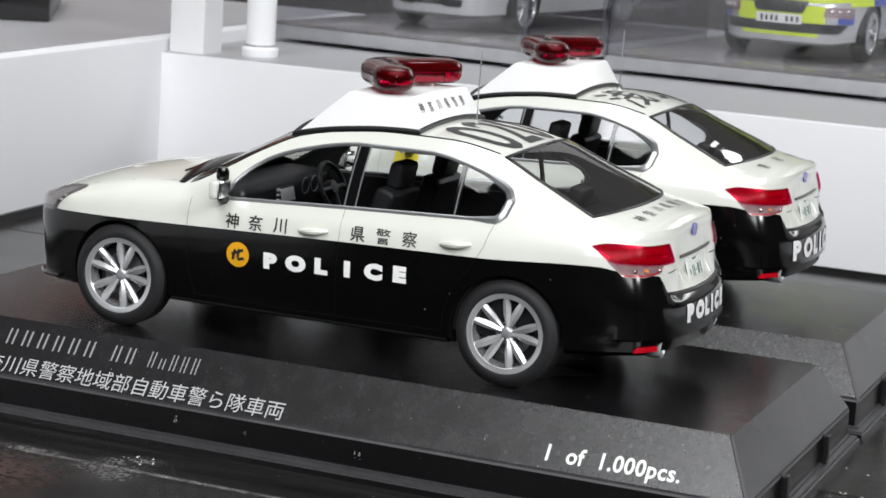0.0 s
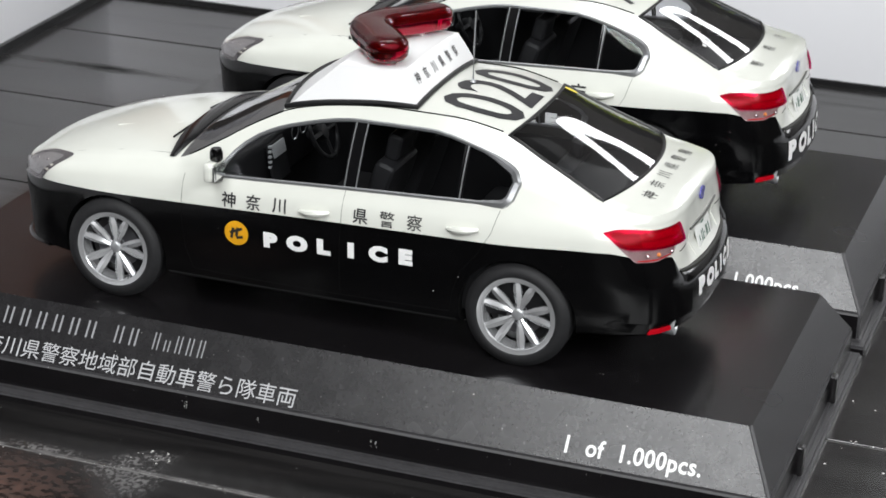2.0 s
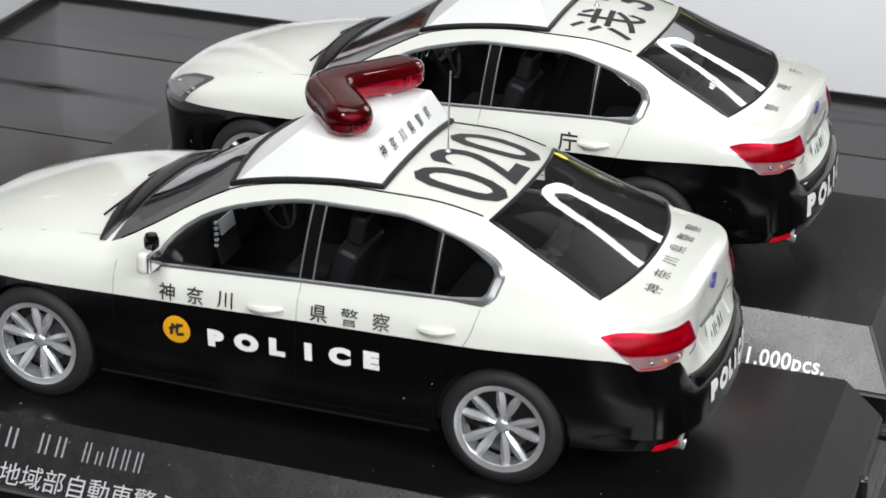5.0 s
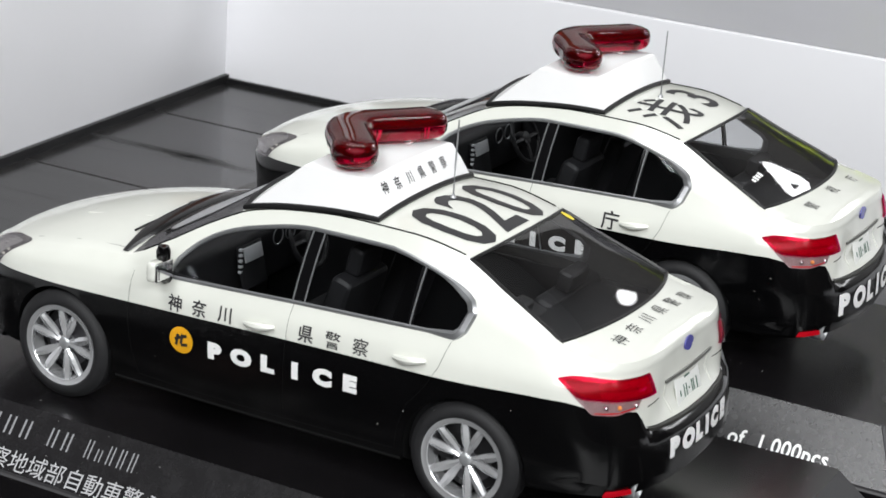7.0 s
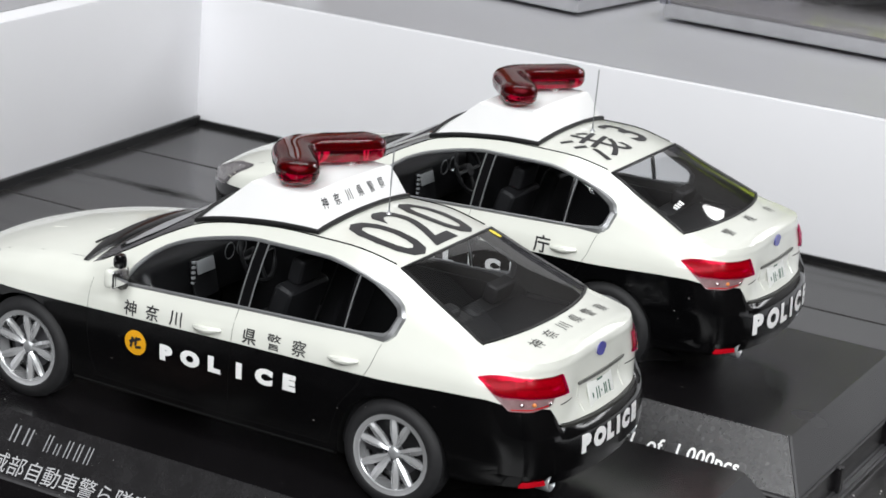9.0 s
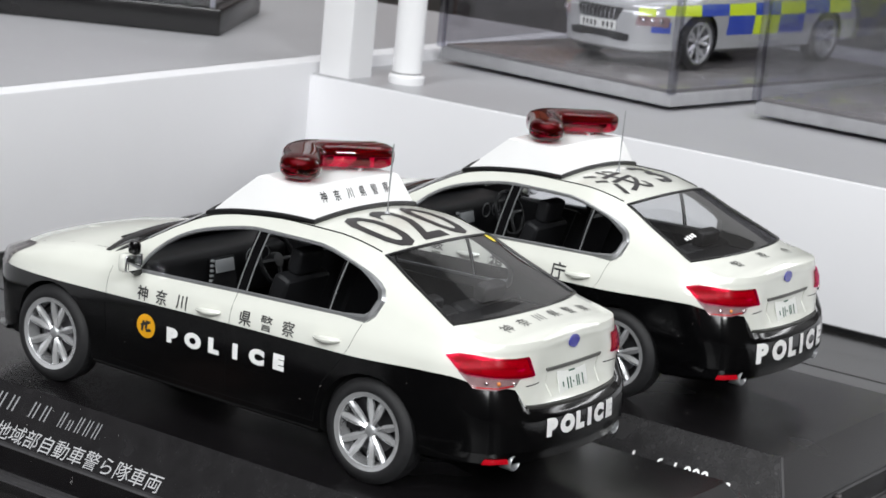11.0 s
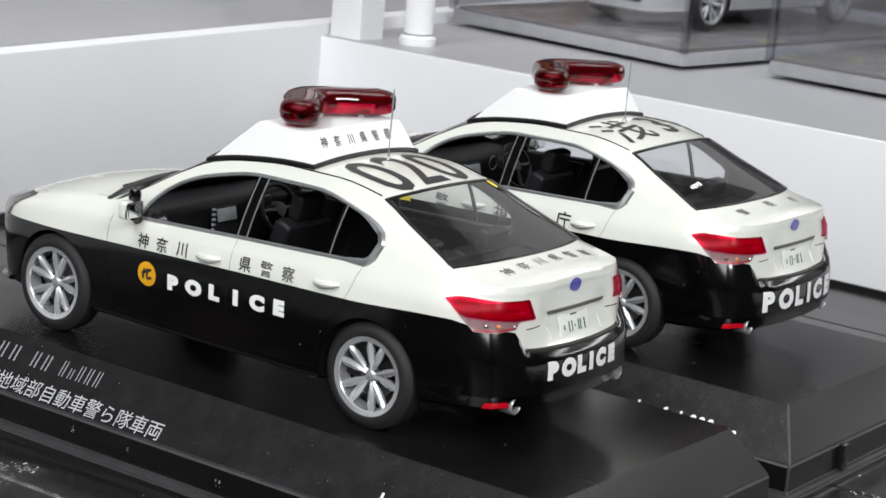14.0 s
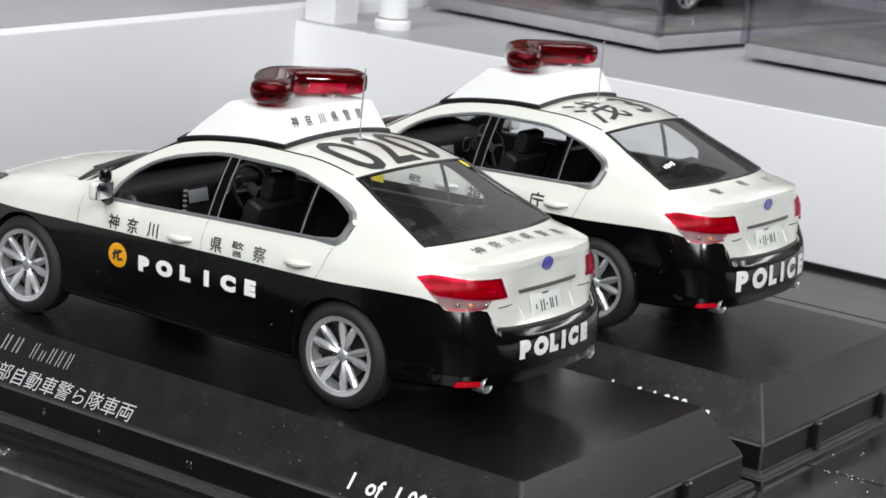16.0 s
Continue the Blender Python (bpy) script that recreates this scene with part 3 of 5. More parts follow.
def light_bar(car):
    """The beacon on the roof sign: a boomerang of red lens on a white foot, its point forward."""
    z0 = 1.694
    path = [(0.40, -0.515), (0.345, -0.42), (0.25, -0.28), (0.125, -0.135), (0.075, -0.05), (0.075, 0.05), (0.125, 0.135), (0.25, 0.28), (0.345, 0.42), (0.40, 0.515)]
    fine = []
    for i in range(len(path) - 1):
        for k in range(4):
            t = k / 4
            fine.append((path[i][0] + (path[i + 1][0] - path[i][0]) * t, path[i][1] + (path[i + 1][1] - path[i][1]) * t))
    fine.append(path[-1])
    sm = np.array(fine)
    for _ in range(4):
        sm[1:-1] = (sm[:-2] + 2 * sm[1:-1] + sm[2:]) / 4

    def hull(width, height, base):
        bm = bmesh.new()
        rings, n = [], len(sm)
        arc = np.r_[0, np.cumsum(np.hypot(*np.diff(sm, axis=0).T))]
        for i, (x, y) in enumerate(sm):
            d = sm[min(i + 1, n - 1)] - sm[max(i - 1, 0)]
            d = d / np.hypot(*d)
            e = min(arc[i], arc[-1] - arc[i]) / width
            k = math.sqrt(max(1 - max(1 - e, 0) ** 2, 0.0)) if e < 1 else 1
            k = max(k, 0.05)
            ring = []
            for a in range(16):
                an = 2 * math.pi * a / 16
                c, s = math.cos(an), math.sin(an)
                off = width * k * math.copysign(abs(c) ** 0.7, c)
                zz = base + height * 0.5 + height * 0.5 * (0.35 + 0.65 * k) * math.copysign(abs(s) ** 0.75, s)
                ring.append(bm.verts.new((x - d[1] * off * -1, y + d[0] * off * -1, zz)))
            rings.append(ring)
        for r0, r1 in zip(rings, rings[1:]):
            for a in range(16):
                bm.faces.new((r0[a], r0[(a + 1) % 16], r1[(a + 1) % 16], r1[a]))
        bm.faces.new(rings[0])
        bm.faces.new(rings[-1])
        bmesh.ops.recalc_face_normals(bm, faces=bm.faces)
        return bm

    bar = part("light_bar", hull(0.137, 0.172, z0 + 0.004), RED_LENS, car, "glossy red boomerang-shaped beacon lens", sharp=60)
    # added dark core high in the lens: shades its top, leaves the bottom bright
    part("reflector", hull(0.104, 0.075, z0 + 0.082), RED_INNER, bar, "dark red core added to darken the lens top", sharp=60)
    for y in (-0.30, 0.30):
        part("foot", shift(box(-0.05, 0.05, -0.04, 0.04, -0.05, 0.022, 0.01), 0.27, y, z0), SIGN_WHITE, bar, "white beacon foot")
    part("foot", shift(box(-0.05, 0.05, -0.06, 0.06, -0.05, 0.022, 0.01), 0.11, 0, z0), SIGN_WHITE, bar, "white beacon foot")
    return bar


SIGN_BASE = [(-0.27, 0.578), (0.59, 0.545)]      # x and half width at the front and the rear of the roof sign


def roof_sign(car, tree):
    """The white box on the roof, with its black rubber edge."""
    n = 14
    bm = bmesh.new()
    (x0, w0), (x1, w1) = SIGN_BASE

    def roof_z(x, y):
        hit = tree.ray_cast(Vector((x, y, 3)), Vector((0, 0, -1)))[0]
        return hit.z if hit else 1.4

    edge = []
    for i in range(n + 1):
        t = i / n
        edge.append((x0 - 0.05 * (1 - (2 * t - 1) ** 2), -w0 + 2 * w0 * t))
    for i in range(1, n):
        edge.append((x0 + (x1 - x0) * i / n, w0 + (w1 - w0) * i / n))
    for i in range(n + 1):
        t = i / n
        edge.append((x1 + 0.012 * (1 - (2 * t - 1) ** 2), w1 - 2 * w1 * t))
    for i in range(1, n):
        edge.append((x1 + (x0 - x1) * i / n, -(w1 + (w0 - w1) * i / n)))
    base = [Vector((x, y, roof_z(x * 0.98, y * 0.97) + 0.004)) for x, y in edge]
    TOPZ = 1.684

    def top_of(p):
        u = (p.x - x0) / (x1 - x0)
        return Vector((0.06 + (0.49 - 0.06) * min(max(u, 0), 1), p.y * 0.85, TOPZ - 0.006 * (p.y / 0.5) ** 2))

    rings = []
    for t in (0.0, 0.05, 0.5, 0.93, 0.985, 1.0):
        ring = []
        for p in base:
            tp = top_of(p)
            v = p.lerp(tp, t)
            if t > 0.99:
                v = Vector((0.29 + (v.x - 0.29) * 0.95, v.y * 0.96, v.z + 0.006))
            elif t == 0.5:
                v.z += 0.004
            ring.append(bm.verts.new(v))
        rings.append(ring)
    m = len(base)
    for a, b in zip(rings, rings[1:]):
        for i in range(m):
            bm.faces.new((a[i], a[(i + 1) % m], b[(i + 1) % m], b[i]))
    bm.faces.new(rings[-1])
    bmesh.ops.recalc_face_normals(bm, faces=bm.faces)
    sign_tree = BVHTree.FromBMesh(bm)
    sign = part("roof_sign", bm, SIGN_WHITE, car, "white tapered roof sign box", sharp=28)
    rim = [p + Vector((0, 0, 0.008)) for p in base]
    part("rubber_edge", sweep(rim, 0.016, 8, True, 1.1), TRIM_BLACK, sign, "black rubber edging")
    return sign, sign_tree


def police_car(place, group):
    car = thing("police_car", place, "black and white model police saloon on a display base", "model car", group)
    skin, tree, (q, grid, low_row) = build_skin()
    lining = skin[(BODY_WHITE, 0)].copy()
    bmesh.ops.recalc_face_normals(lining, faces=lining.faces)
    lining.normal_update()
    inward = [(v, v.normal.copy() if v.normal.dot(v.co - Vector((v.co.x * 0.85, 0, 0.7))) > 0 else -v.normal) for v in lining.verts]
    for v, n in inward:
        v.co -= n * 0.014
    part("lining", lining, LINING, car, "grey cabin lining")
    body = part("body", skin[(BODY_WHITE, 0)], WHITE, car, "pearl white painted upper body", sharp=40)
    part("lower_body", skin[(BODY_BLACK, 0)], BLACK, car, "gloss black painted lower body", sharp=40)
    for k in (-1, 1, -2, 2):
        part("wheel_well", skin[(WELL, k)], DARKWELL, car)
    for key, name in ((WINDSCREEN, "windscreen"), (REAR_GLASS, "rear_window")):
        part(name, skin[(key, 0)], FRONT_PANE if key == WINDSCREEN else REAR_PANE, car, "lightly tinted clear plastic pane")
    for side in (-1, 1):
        for key, name in ((GLASS_FRONT, "front_side_window"), (GLASS_REAR, "rear_side_window"), (GLASS_QUARTER, "quarter_window")):
            part(name, skin[(key, side)], WINDOW, car, "tinted clear plastic pane")
        part("door_pillar", skin[(PILLAR, side)], PILLAR_BLACK, car, "gloss black door pillars")
    # window surrounds and seals
    cols = [i for i, v in enumerate(q) if -0.631 < v < 1.311]
    low = [Vector(grid[low_row, i]) for i in cols]
    up = [Vector(grid[low_row + 3, i]) for i in cols]
    for side in (-1, 1):
        ring = [Vector((p.x, p.y * side, p.z)) for p in low + up[::-1]]
        part("window_trim", sweep(ring, [0.0135 + 0.017 * min(max((p.x - 1.08) / 0.16, 0), 1) for p in ring], 6, True, 0.7, up=(0, 1, 0)), TRIM_GREY, car, "satin silver window surround")
        for x0, x1 in ((0.222, 0.232), (0.298, 0.308), (0.967, 0.972)):
            pts = []
            for t in np.linspace(0.02, 0.98, 8):
                i = int(np.argmin(abs(q - x0)))
                z = grid[low_row, i][2] * (1 - t) + grid[low_row + 3, i][2] * t
                hit = tree.ray_cast(Vector((x0 + (x1 - x0) * t, 2 * side, z)), Vector((0, -side, 0)))[0]
                if hit:
                    pts.append(hit)
            part("pillar_trim", sweep(pts, 0.0052, 6), TRIM_GREY, car)

    def on_side(points, side=-1):
        out = []
        for x, z in points:
            hit = tree.ray_cast(Vector((x, 2 * side, z)), Vector((0, -side, 0)))
            if hit[0]:
                out.append(hit[0] + hit[1] * 0.0005)
        return out

    def on_top(points):
        return [h[0] for h in (tree.ray_cast(Vector((x, y, 3)), Vector((0, 0, -1))) for x, y in points) if h[0]]

    # shut lines
    for side in (-1, 1):
        for pts in ([(-0.86, 0.93), (-0.87, 0.7), (-0.85, 0.45), (-0.80, 0.30)], [(0.235, 0.975), (0.225, 0.75), (0.215, 0.5), (0.215, 0.30)],
                    [(1.235, 0.99), (1.20, 0.86), (1.12, 0.72), (1.01, 0.58), (0.965, 0.45), (0.94, 0.30)], [(-0.80, 0.30), (-0.3, 0.29), (0.2, 0.29), (0.94, 0.30)]):
            fine = []
            for (xa, za), (xb, zb) in zip(pts, pts[1:]):
                fine += [(xa + (xb - xa) * k / 8, za + (zb - za) * k / 8) for k in range(8)]
            part("shut_line", sweep(on_side(fine + [pts[-1]], side), 0.0013, 5), SEAL, car)
        # a crease along the sill
        sill = on_side([(x, 0.245) for x in np.linspace(-0.98, 0.98, 20)], side)
        part("sill", sweep(sill, 0.02, 6, False, 0.8), SEAL, car)
        fine = [(-1.98, 0.60), (-1.7, 0.635), (-1.4, 0.665), (-1.1, 0.685), (-0.98, 0.70)]
        part("bonnet_gap", sweep(on_top([(x, y * side) for x, y in fine]), 0.0014, 5), SEAL, car)
        part("roof_seam", sweep([Vector((p[0], p[1] * side * 0.985, p[2] + 0.004)) for p, v in zip(grid[low_row + 5], q) if -0.9 < v < 1.2], 0.0055, 5), SEAL, car)
    rim = [Vector(p) for p, v in zip(grid[low_row + 5], q) if 1.195 < v < 1.85]
    top_i, low_i = int(np.argmin(abs(q - 1.2))), int(np.argmin(abs(q - 1.845)))
    top = [Vector(r[top_i]) for r in grid[low_row + 5 :]]
    bot = [Vector(r[low_i]) for r in grid[low_row + 5 :]]
    mir = lambda v: Vector((v.x, -v.y, v.z))
    loop = rim + bot[1:] + [mir(v) for v in bot[-2::-1]] + [mir(v) for v in rim[-2::-1]] + [mir(v) for v in top[1:]] + top[-2:0:-1]
    part("rear_window_seal", sweep(loop, 0.011, 6, True), TRIM_BLACK, car)
    scoop = box(-1.62, -1.16, -0.29, 0.29, -0.03, 0.02, 0.012, 3)
    for v in scoop.verts:
        hit = tree.ray_cast(Vector((v.co.x, v.co.y, 3)), Vector((0, 0, -1)))[0]
        rise = min(max((v.co.x + 1.62) / 0.12, 0.35), 1) * (1 - min(max((v.co.x + 1.4) / 0.24, 0), 1) * 0.8)
        v.co.z = hit.z + (v.co.z * rise if v.co.z > 0 else v.co.z)
        v.co.y *= 1 - 0.12 * (v.co.x + 1.62) / 0.46
    part("bonnet_scoop", scoop, WHITE, car, "low white air scoop on the bonnet")
    # cowl, wipers
    base_i = int(np.argmin(abs(q + 0.93)))
    cowl = [Vector(r[base_i]) + Vector((-0.055, 0, 0.0)) for r in grid[low_row + 5 :]]
    line = cowl + [mir(v) for v in cowl[-2::-1]]
    part("cowl", sweep(line, [0.016 + 0.045 * min(1, (0.78 - abs(v.y)) / 0.3) for v in line], 10, False, 0.2), PILLAR_BLACK, car, "black cowl below the windscreen")
    for y0, y1 in ((-0.5, 0.05), (0.05, 0.62)):
        pts = on_top([(-1.1 + 0.08 * k / 8, y0 + (y1 - y0) * k / 8) for k in range(9)])
        part("wiper", sweep([p + Vector((0, 0, 0.008)) for p in pts], 0.007, 6), TRIM_BLACK, car)
    # doors' handles and mirrors
    for side in (-1, 1):
        for x in (0.05, 1.02):
            pts = [(x - 0.115, 0), (x - 0.085, 0.02), (x, 0.026), (x + 0.085, 0.02), (x + 0.115, 0), (x + 0.085, -0.022), (x, -0.028), (x - 0.085, -0.022)]
            z = 0.82 if x < 0.5 else 0.858
            pts = [(px - x, pz) for px, pz in pts]
            h = polygon(rounded([(px * (1 if side < 0 else -1), pz) for px, pz in pts], 0.03), 0.03)
            fr = facing(x, 1.3 * side, z, (0, side, 0)) @ Matrix.Rotation(radians(-6 * -side), 4, "Z")
            hd = part("door_handle", drape(h, fr, tree, 0.002, -0.0), WHITE, car)
            bar = []
            for k in range(13):
                t = k / 12
                p = on_side([(x - 0.10 + 0.2 * t, z - 0.008 + 0.018 * t)], side)[0]
                bar.append(p + Vector((0, side * (0.004 + 0.026 * math.sin(math.pi * t)), 0)))
            part("grip", sweep(bar, [0.011 + 0.012 * math.sin(math.pi * k / 12) for k in range(13)], 8), WHITE, hd)
        m = box(-0.06, 0.03, -0.085, 0.085, -0.06, 0.06, 0.035, 4)
        for v in m.verts:
            out = (v.co.y * side + 0.085) / 0.17
            v.co.x *= 1 - 0.3 * out
            v.co.z *= 0.82 + 0.25 * out
        mirror = part("door_mirror", shift(m, -0.60, side * 0.935, 1.02), WHITE, car, "white door mirror with dark glass")
        part("mirror_rim", shift(box(0.02, 0.036, -0.078, 0.078, -0.055, 0.055, 0.012, 3), -0.60, side * 0.935, 1.02), CHROME, mirror)
        part("mirror_glass", shift(box(0.0365, 0.041, -0.06, 0.06, -0.042, 0.042, 0.002), -0.60, side * 0.935, 1.02), CHROME, mirror)
        part("mirror_stem", sweep([(-0.63, side * 0.80, 0.94), (-0.62, side * 0.86, 0.945), (-0.605, side * 0.91, 0.97)], [0.045, 0.034, 0.03], 8), TRIM_BLACK, mirror)
        part("mirror_cap", shift(lathe([(0.0, 0.062), (0.032, 0.056), (0.042, 0.03), (0.042, -0.012), (0.03, -0.03)], "z", 18), -0.60, side * 0.905, 1.10), BLACK, mirror)
    # lamps at the rear
    for side in (-1, 1):
        fr = facing(2.9, side * 1.6, 0.86, (1, side * 0.85, 0.0))
        back_to = fr.inverted()
        flat = lambda pts: [tuple((back_to @ Vector((x + 0.026, side * (y - 0.008), z + 0.012 * (x < 2.05))))[:2]) for x, y, z in pts]
        put = lambda pts, lift, thick, r=0.012: drape(polygon(rounded(flat(pts), r), 0.035), fr, tree, lift, thick)
        outer = [(1.85, 0.823, 0.938), (1.93, 0.79, 0.957), (2.013, 0.755, 0.96), (2.13, 0.65, 0.964), (2.248, 0.50, 0.967), (2.25, 0.438, 0.85), (2.235, 0.572, 0.842),
                 (2.268, 0.635, 0.796), (2.2, 0.74, 0.775), (2.10, 0.83, 0.778), (2.0, 0.84, 0.84)]
        red = outer[:6] + [(2.235, 0.575, 0.85), (2.15, 0.74, 0.856), (2.03, 0.836, 0.852), (1.98, 0.838, 0.862)]
        white = [(2.03, 0.836, 0.848), (2.15, 0.74, 0.852), (2.235, 0.578, 0.846), (2.266, 0.637, 0.80), (2.2, 0.74, 0.78), (2.10, 0.828, 0.782)]
        lamp = part("tail_lamp", put(outer, 0.002, 0.0), REFLECTOR, car, "red and clear wrap-round tail lamp")
        part("lamp_back", put([((x - 2.13) * 0.9 + 2.13, (y - 0.66) * 0.9 + 0.66, (z - 0.9) * 0.86 + 0.9) for x, y, z in red], 0.003, 0.0), RED_DEEP, lamp, "dark red lamp bowl")
        part("lamp_glow", put([(2.05, 0.745, 0.945), (2.13, 0.65, 0.948), (2.235, 0.51, 0.95), (2.238, 0.47, 0.868), (2.2, 0.62, 0.866), (2.10, 0.77, 0.868)], 0.004, 0.0), RED_BRIGHT, lamp, "bright red lamp bowl")
        part("red_lens", put(red, 0.005, 0.010, 0.01), RED_LENS_THIN, lamp, "glossy red lens")
        part("clear_lens", put(white, 0.005, 0.014, 0.008), LENS, lamp, "clear lens")
        part("red_stripe", put([(2.09, 0.80, 0.790), (2.2, 0.74, 0.791), (2.25, 0.64, 0.808), (2.25, 0.64, 0.80), (2.2, 0.74, 0.783), (2.09, 0.81, 0.784)], 0.004, 0.0, 0.002), RED_PLASTIC, lamp)
        for by in (0.79, 0.735, 0.66):
            ball = bmesh.new()
            bmesh.ops.create_uvsphere(ball, u_segments=10, v_segments=8, radius=0.013)
            hit = tree.ray_cast(fr @ Vector((flat([(2.30 - (by - 0.64) * 0.9, by, 0)])[0][0], -0.043, 0.0)), -(fr.to_3x3() @ Vector((0, 0, 1))))
            if hit[0]:
                part("bulb", shift(ball, *(hit[0] + hit[1] * 0.006)), AMBER if by == 0.735 else CHROME, lamp)
        rf = facing(2.9, side * 1.2, 0.34, (1, side * 0.75, 0))
        rfl = drape(polygon(rounded([(-0.085, -0.018), (0.085, -0.012), (0.07, 0.022), (-0.07, 0.016)], 0.008), 0.03), rf, tree, 0.004, 0.008)
        part("rear_reflector", rfl, RED_PLASTIC, car, "small red bumper reflector")
        pipe = lathe([(0.042, -0.18), (0.050, -0.18), (0.054, 0.0), (0.048, 0.007), (0.043, 0.0)], "x", 24, True)
        ex = part("exhaust_tip", shift(pipe, 2.300, side * 0.585, 0.328), HUB, car, "grey metal exhaust tip")
        part("pipe_bore", shift(lathe([(0.044, -0.04), (0.0, -0.04)], "x", 32), 2.300, side * 0.585, 0.328), DARKWELL, ex)
        # head lamp
        hf = facing(-2.9, side * 1.5, 1.2, (-1, side * 0.95, 0.45))
        h_to = hf.inverted()
        shape = [(-2.15, 0.58, 0.675), (-2.16, 0.50, 0.725), (-2.07, 0.50, 0.80), (-1.93, 0.545, 0.848), (-1.75, 0.665, 0.884), (-1.735, 0.69, 0.875), (-1.83, 0.735, 0.785), (-1.95, 0.73, 0.69)]

        def lamp_shape(lift, thick, grow=1.0):
            mid = Vector((-1.95, 0.62, 0.775))
            pts = [mid + (Vector(p) - mid) * grow for p in shape]
            return drape(polygon(rounded([tuple((h_to @ Vector((p.x, side * p.y, p.z)))[:2]) for p in pts], 0.025), 0.035), hf, tree, lift, thick)

        hl = part("head_lamp", lamp_shape(0.002, 0), DISC, car, "clear swept-back headlamp")
        part("lamp_bowl", lamp_shape(0.004, 0.002, 0.72), HUB, hl)
        part("lamp_cover", lamp_shape(0.006, 0.010), LENS, hl)
        for k, p in enumerate(((-2.02, 0.60, 0.755), (-1.92, 0.665, 0.785))):
            ball = bmesh.new()
            bmesh.ops.create_uvsphere(ball, u_segments=14, v_segments=10, radius=0.017)
            hit, nrm = tree.find_nearest(Vector((p[0], side * p[1], p[2])))[:2]
            part("lamp_bulb", shift(ball, *(hit - nrm * 0.008)), CHROME, hl)
    gf = facing(-3, 0, 0.62, (-1, 0, 0))
    grille = part("grille", drape(polygon(rounded([(-0.42, 0.06), (0.42, 0.06), (0.34, -0.07), (-0.34, -0.07)], 0.03), 0.05), gf, tree, 0.004, 0.006), TRIM_BLACK, car)
    part("grille_bar", drape(polygon(rounded([(-0.36, 0.008), (0.36, 0.008), (0.34, -0.012), (-0.34, -0.012)], 0.006), 0.05), gf, tree, 0.012, 0.006), CHROME, grille)
    lip = [Vector(p) + Vector((0, 0, 0.01)) for p, v in zip(grid[1], q) if v < -1.85]
    lip = [Vector((p.x, -p.y, p.z)) for p in lip[::-1]] + lip[1:]
    part("front_lip", sweep(lip, 0.035, 8, False, 0.5), BLACK, car)
    # boot lid: lip, recess shade strip, plate, emblem
    rearf = lambda y, z: facing(3, y, z, (1, 0, 0))
    # grey strip painting the shadow line at the top of the plate recess
    part("boot_recess_shade", drape(polygon(rounded([(-0.32, 0.010), (0.32, 0.010), (0.31, -0.012), (-0.31, -0.012)], 0.008), 0.05), rearf(0, 0.866), tree, 0.001, 0.010), RECESS_SHADE, car, "grey strip painted as shade above the number plate")
    def lean(bm):
        for v in bm.verts:
            v.co.x += 2.326 - (v.co.z - 0.69) * 0.30
        return bm

    plate = part("number_plate", lean(box(0, 0.008, -0.19, 0.14, 0.69, 0.84, 0.003)), PLATE, car, "white number plate with dark bars")
    for bx, bw, bh, bz in ((-0.115, 0.012, 0.03, -0.018), (-0.062, 0.010, 0.066, -0.018), (-0.03, 0.010, 0.066, -0.018), (0.003, 0.011, 0.012, -0.018), (0.043, 0.010, 0.062, -0.018), (0.066, 0.010, 0.062, -0.018), (0.11, 0.010, 0.066, -0.018), (0.0, 0.07, 0.010, 0.052)):
        part("plate_bar", lean(box(0.0085, 0.0105, bx - 0.025 - bw / 2, bx - 0.025 + bw / 2, 0.765 + bz - bh / 2, 0.765 + bz + bh / 2)), PLATE_INK, plate)
    oval = [(0.060 * math.cos(a), 0.041 * math.sin(a)) for a in np.linspace(0, 2 * math.pi, 24, endpoint=False)]
    part("emblem", drape(polygon(oval, 0.03), rearf(0, 0.995), tree, 0.003, 0.006), BLUE, car, "blue oval emblem")
    for side in (-1, 1):
        hits = [h[0] for h in (tree.ray_cast(Vector((2.6, side * (0.52 - 0.016 * k), 0.792)), Vector((-1, 0, 0))) for k in range(10)) if h[0]]
        part("boot_gap", sweep(hits, 0.0035, 5), SEAL, car)
        ends = [(2.6, side * 0.30, 0.845), (2.6, side * 0.275, 0.69)]
        hits = [h[0] for h in (tree.ray_cast(Vector(ends[0]).lerp(Vector(ends[1]), k / 8), Vector((-1, 0, 0))) for k in range(9)) if h[0]]
        part("recess_edge", sweep(hits, 0.006, 6), WHITE, car)
    step = [Vector(p) for p, v in zip(grid[low_row - 4], q) if v > 2.49]
    step = step + [mir(v) for v in step[-2::-1]]
    ledge = bmesh.new()
    rows = [[ledge.verts.new(p + Vector((dx, 0, dz))) for p in step] for dx, dz in ((-0.09, -0.02), (-0.085, 0.012), (0.004, 0.010), (0.014, 0.002), (0.017, -0.03), (-0.005, -0.062))]
    for r0, r1 in zip(rows, rows[1:]):
        for k in range(len(step) - 1):
            ledge.faces.new((r0[k], r0[k + 1], r1[k + 1], r1[k]))
    bmesh.ops.recalc_face_normals(ledge, faces=ledge.faces)
    part("bumper_step", ledge, STEP, car, "black bumper step below the boot lid, greyed as if reflecting it")
    # cabin
    shell = arc_box([(-0.95, -0.74), (1.75, -0.74), (1.75, 0.74), (-0.95, 0.74)], 0.30, 0.34)
    cabin = part("cabin_floor", shell, INTERIOR, car)
    for side in (-1, 1):
        part("door_card", box(-0.95, 1.7, side * 0.77 - 0.012, side * 0.77 + 0.012, 0.3, 0.95, 0.008), INTERIOR, cabin)
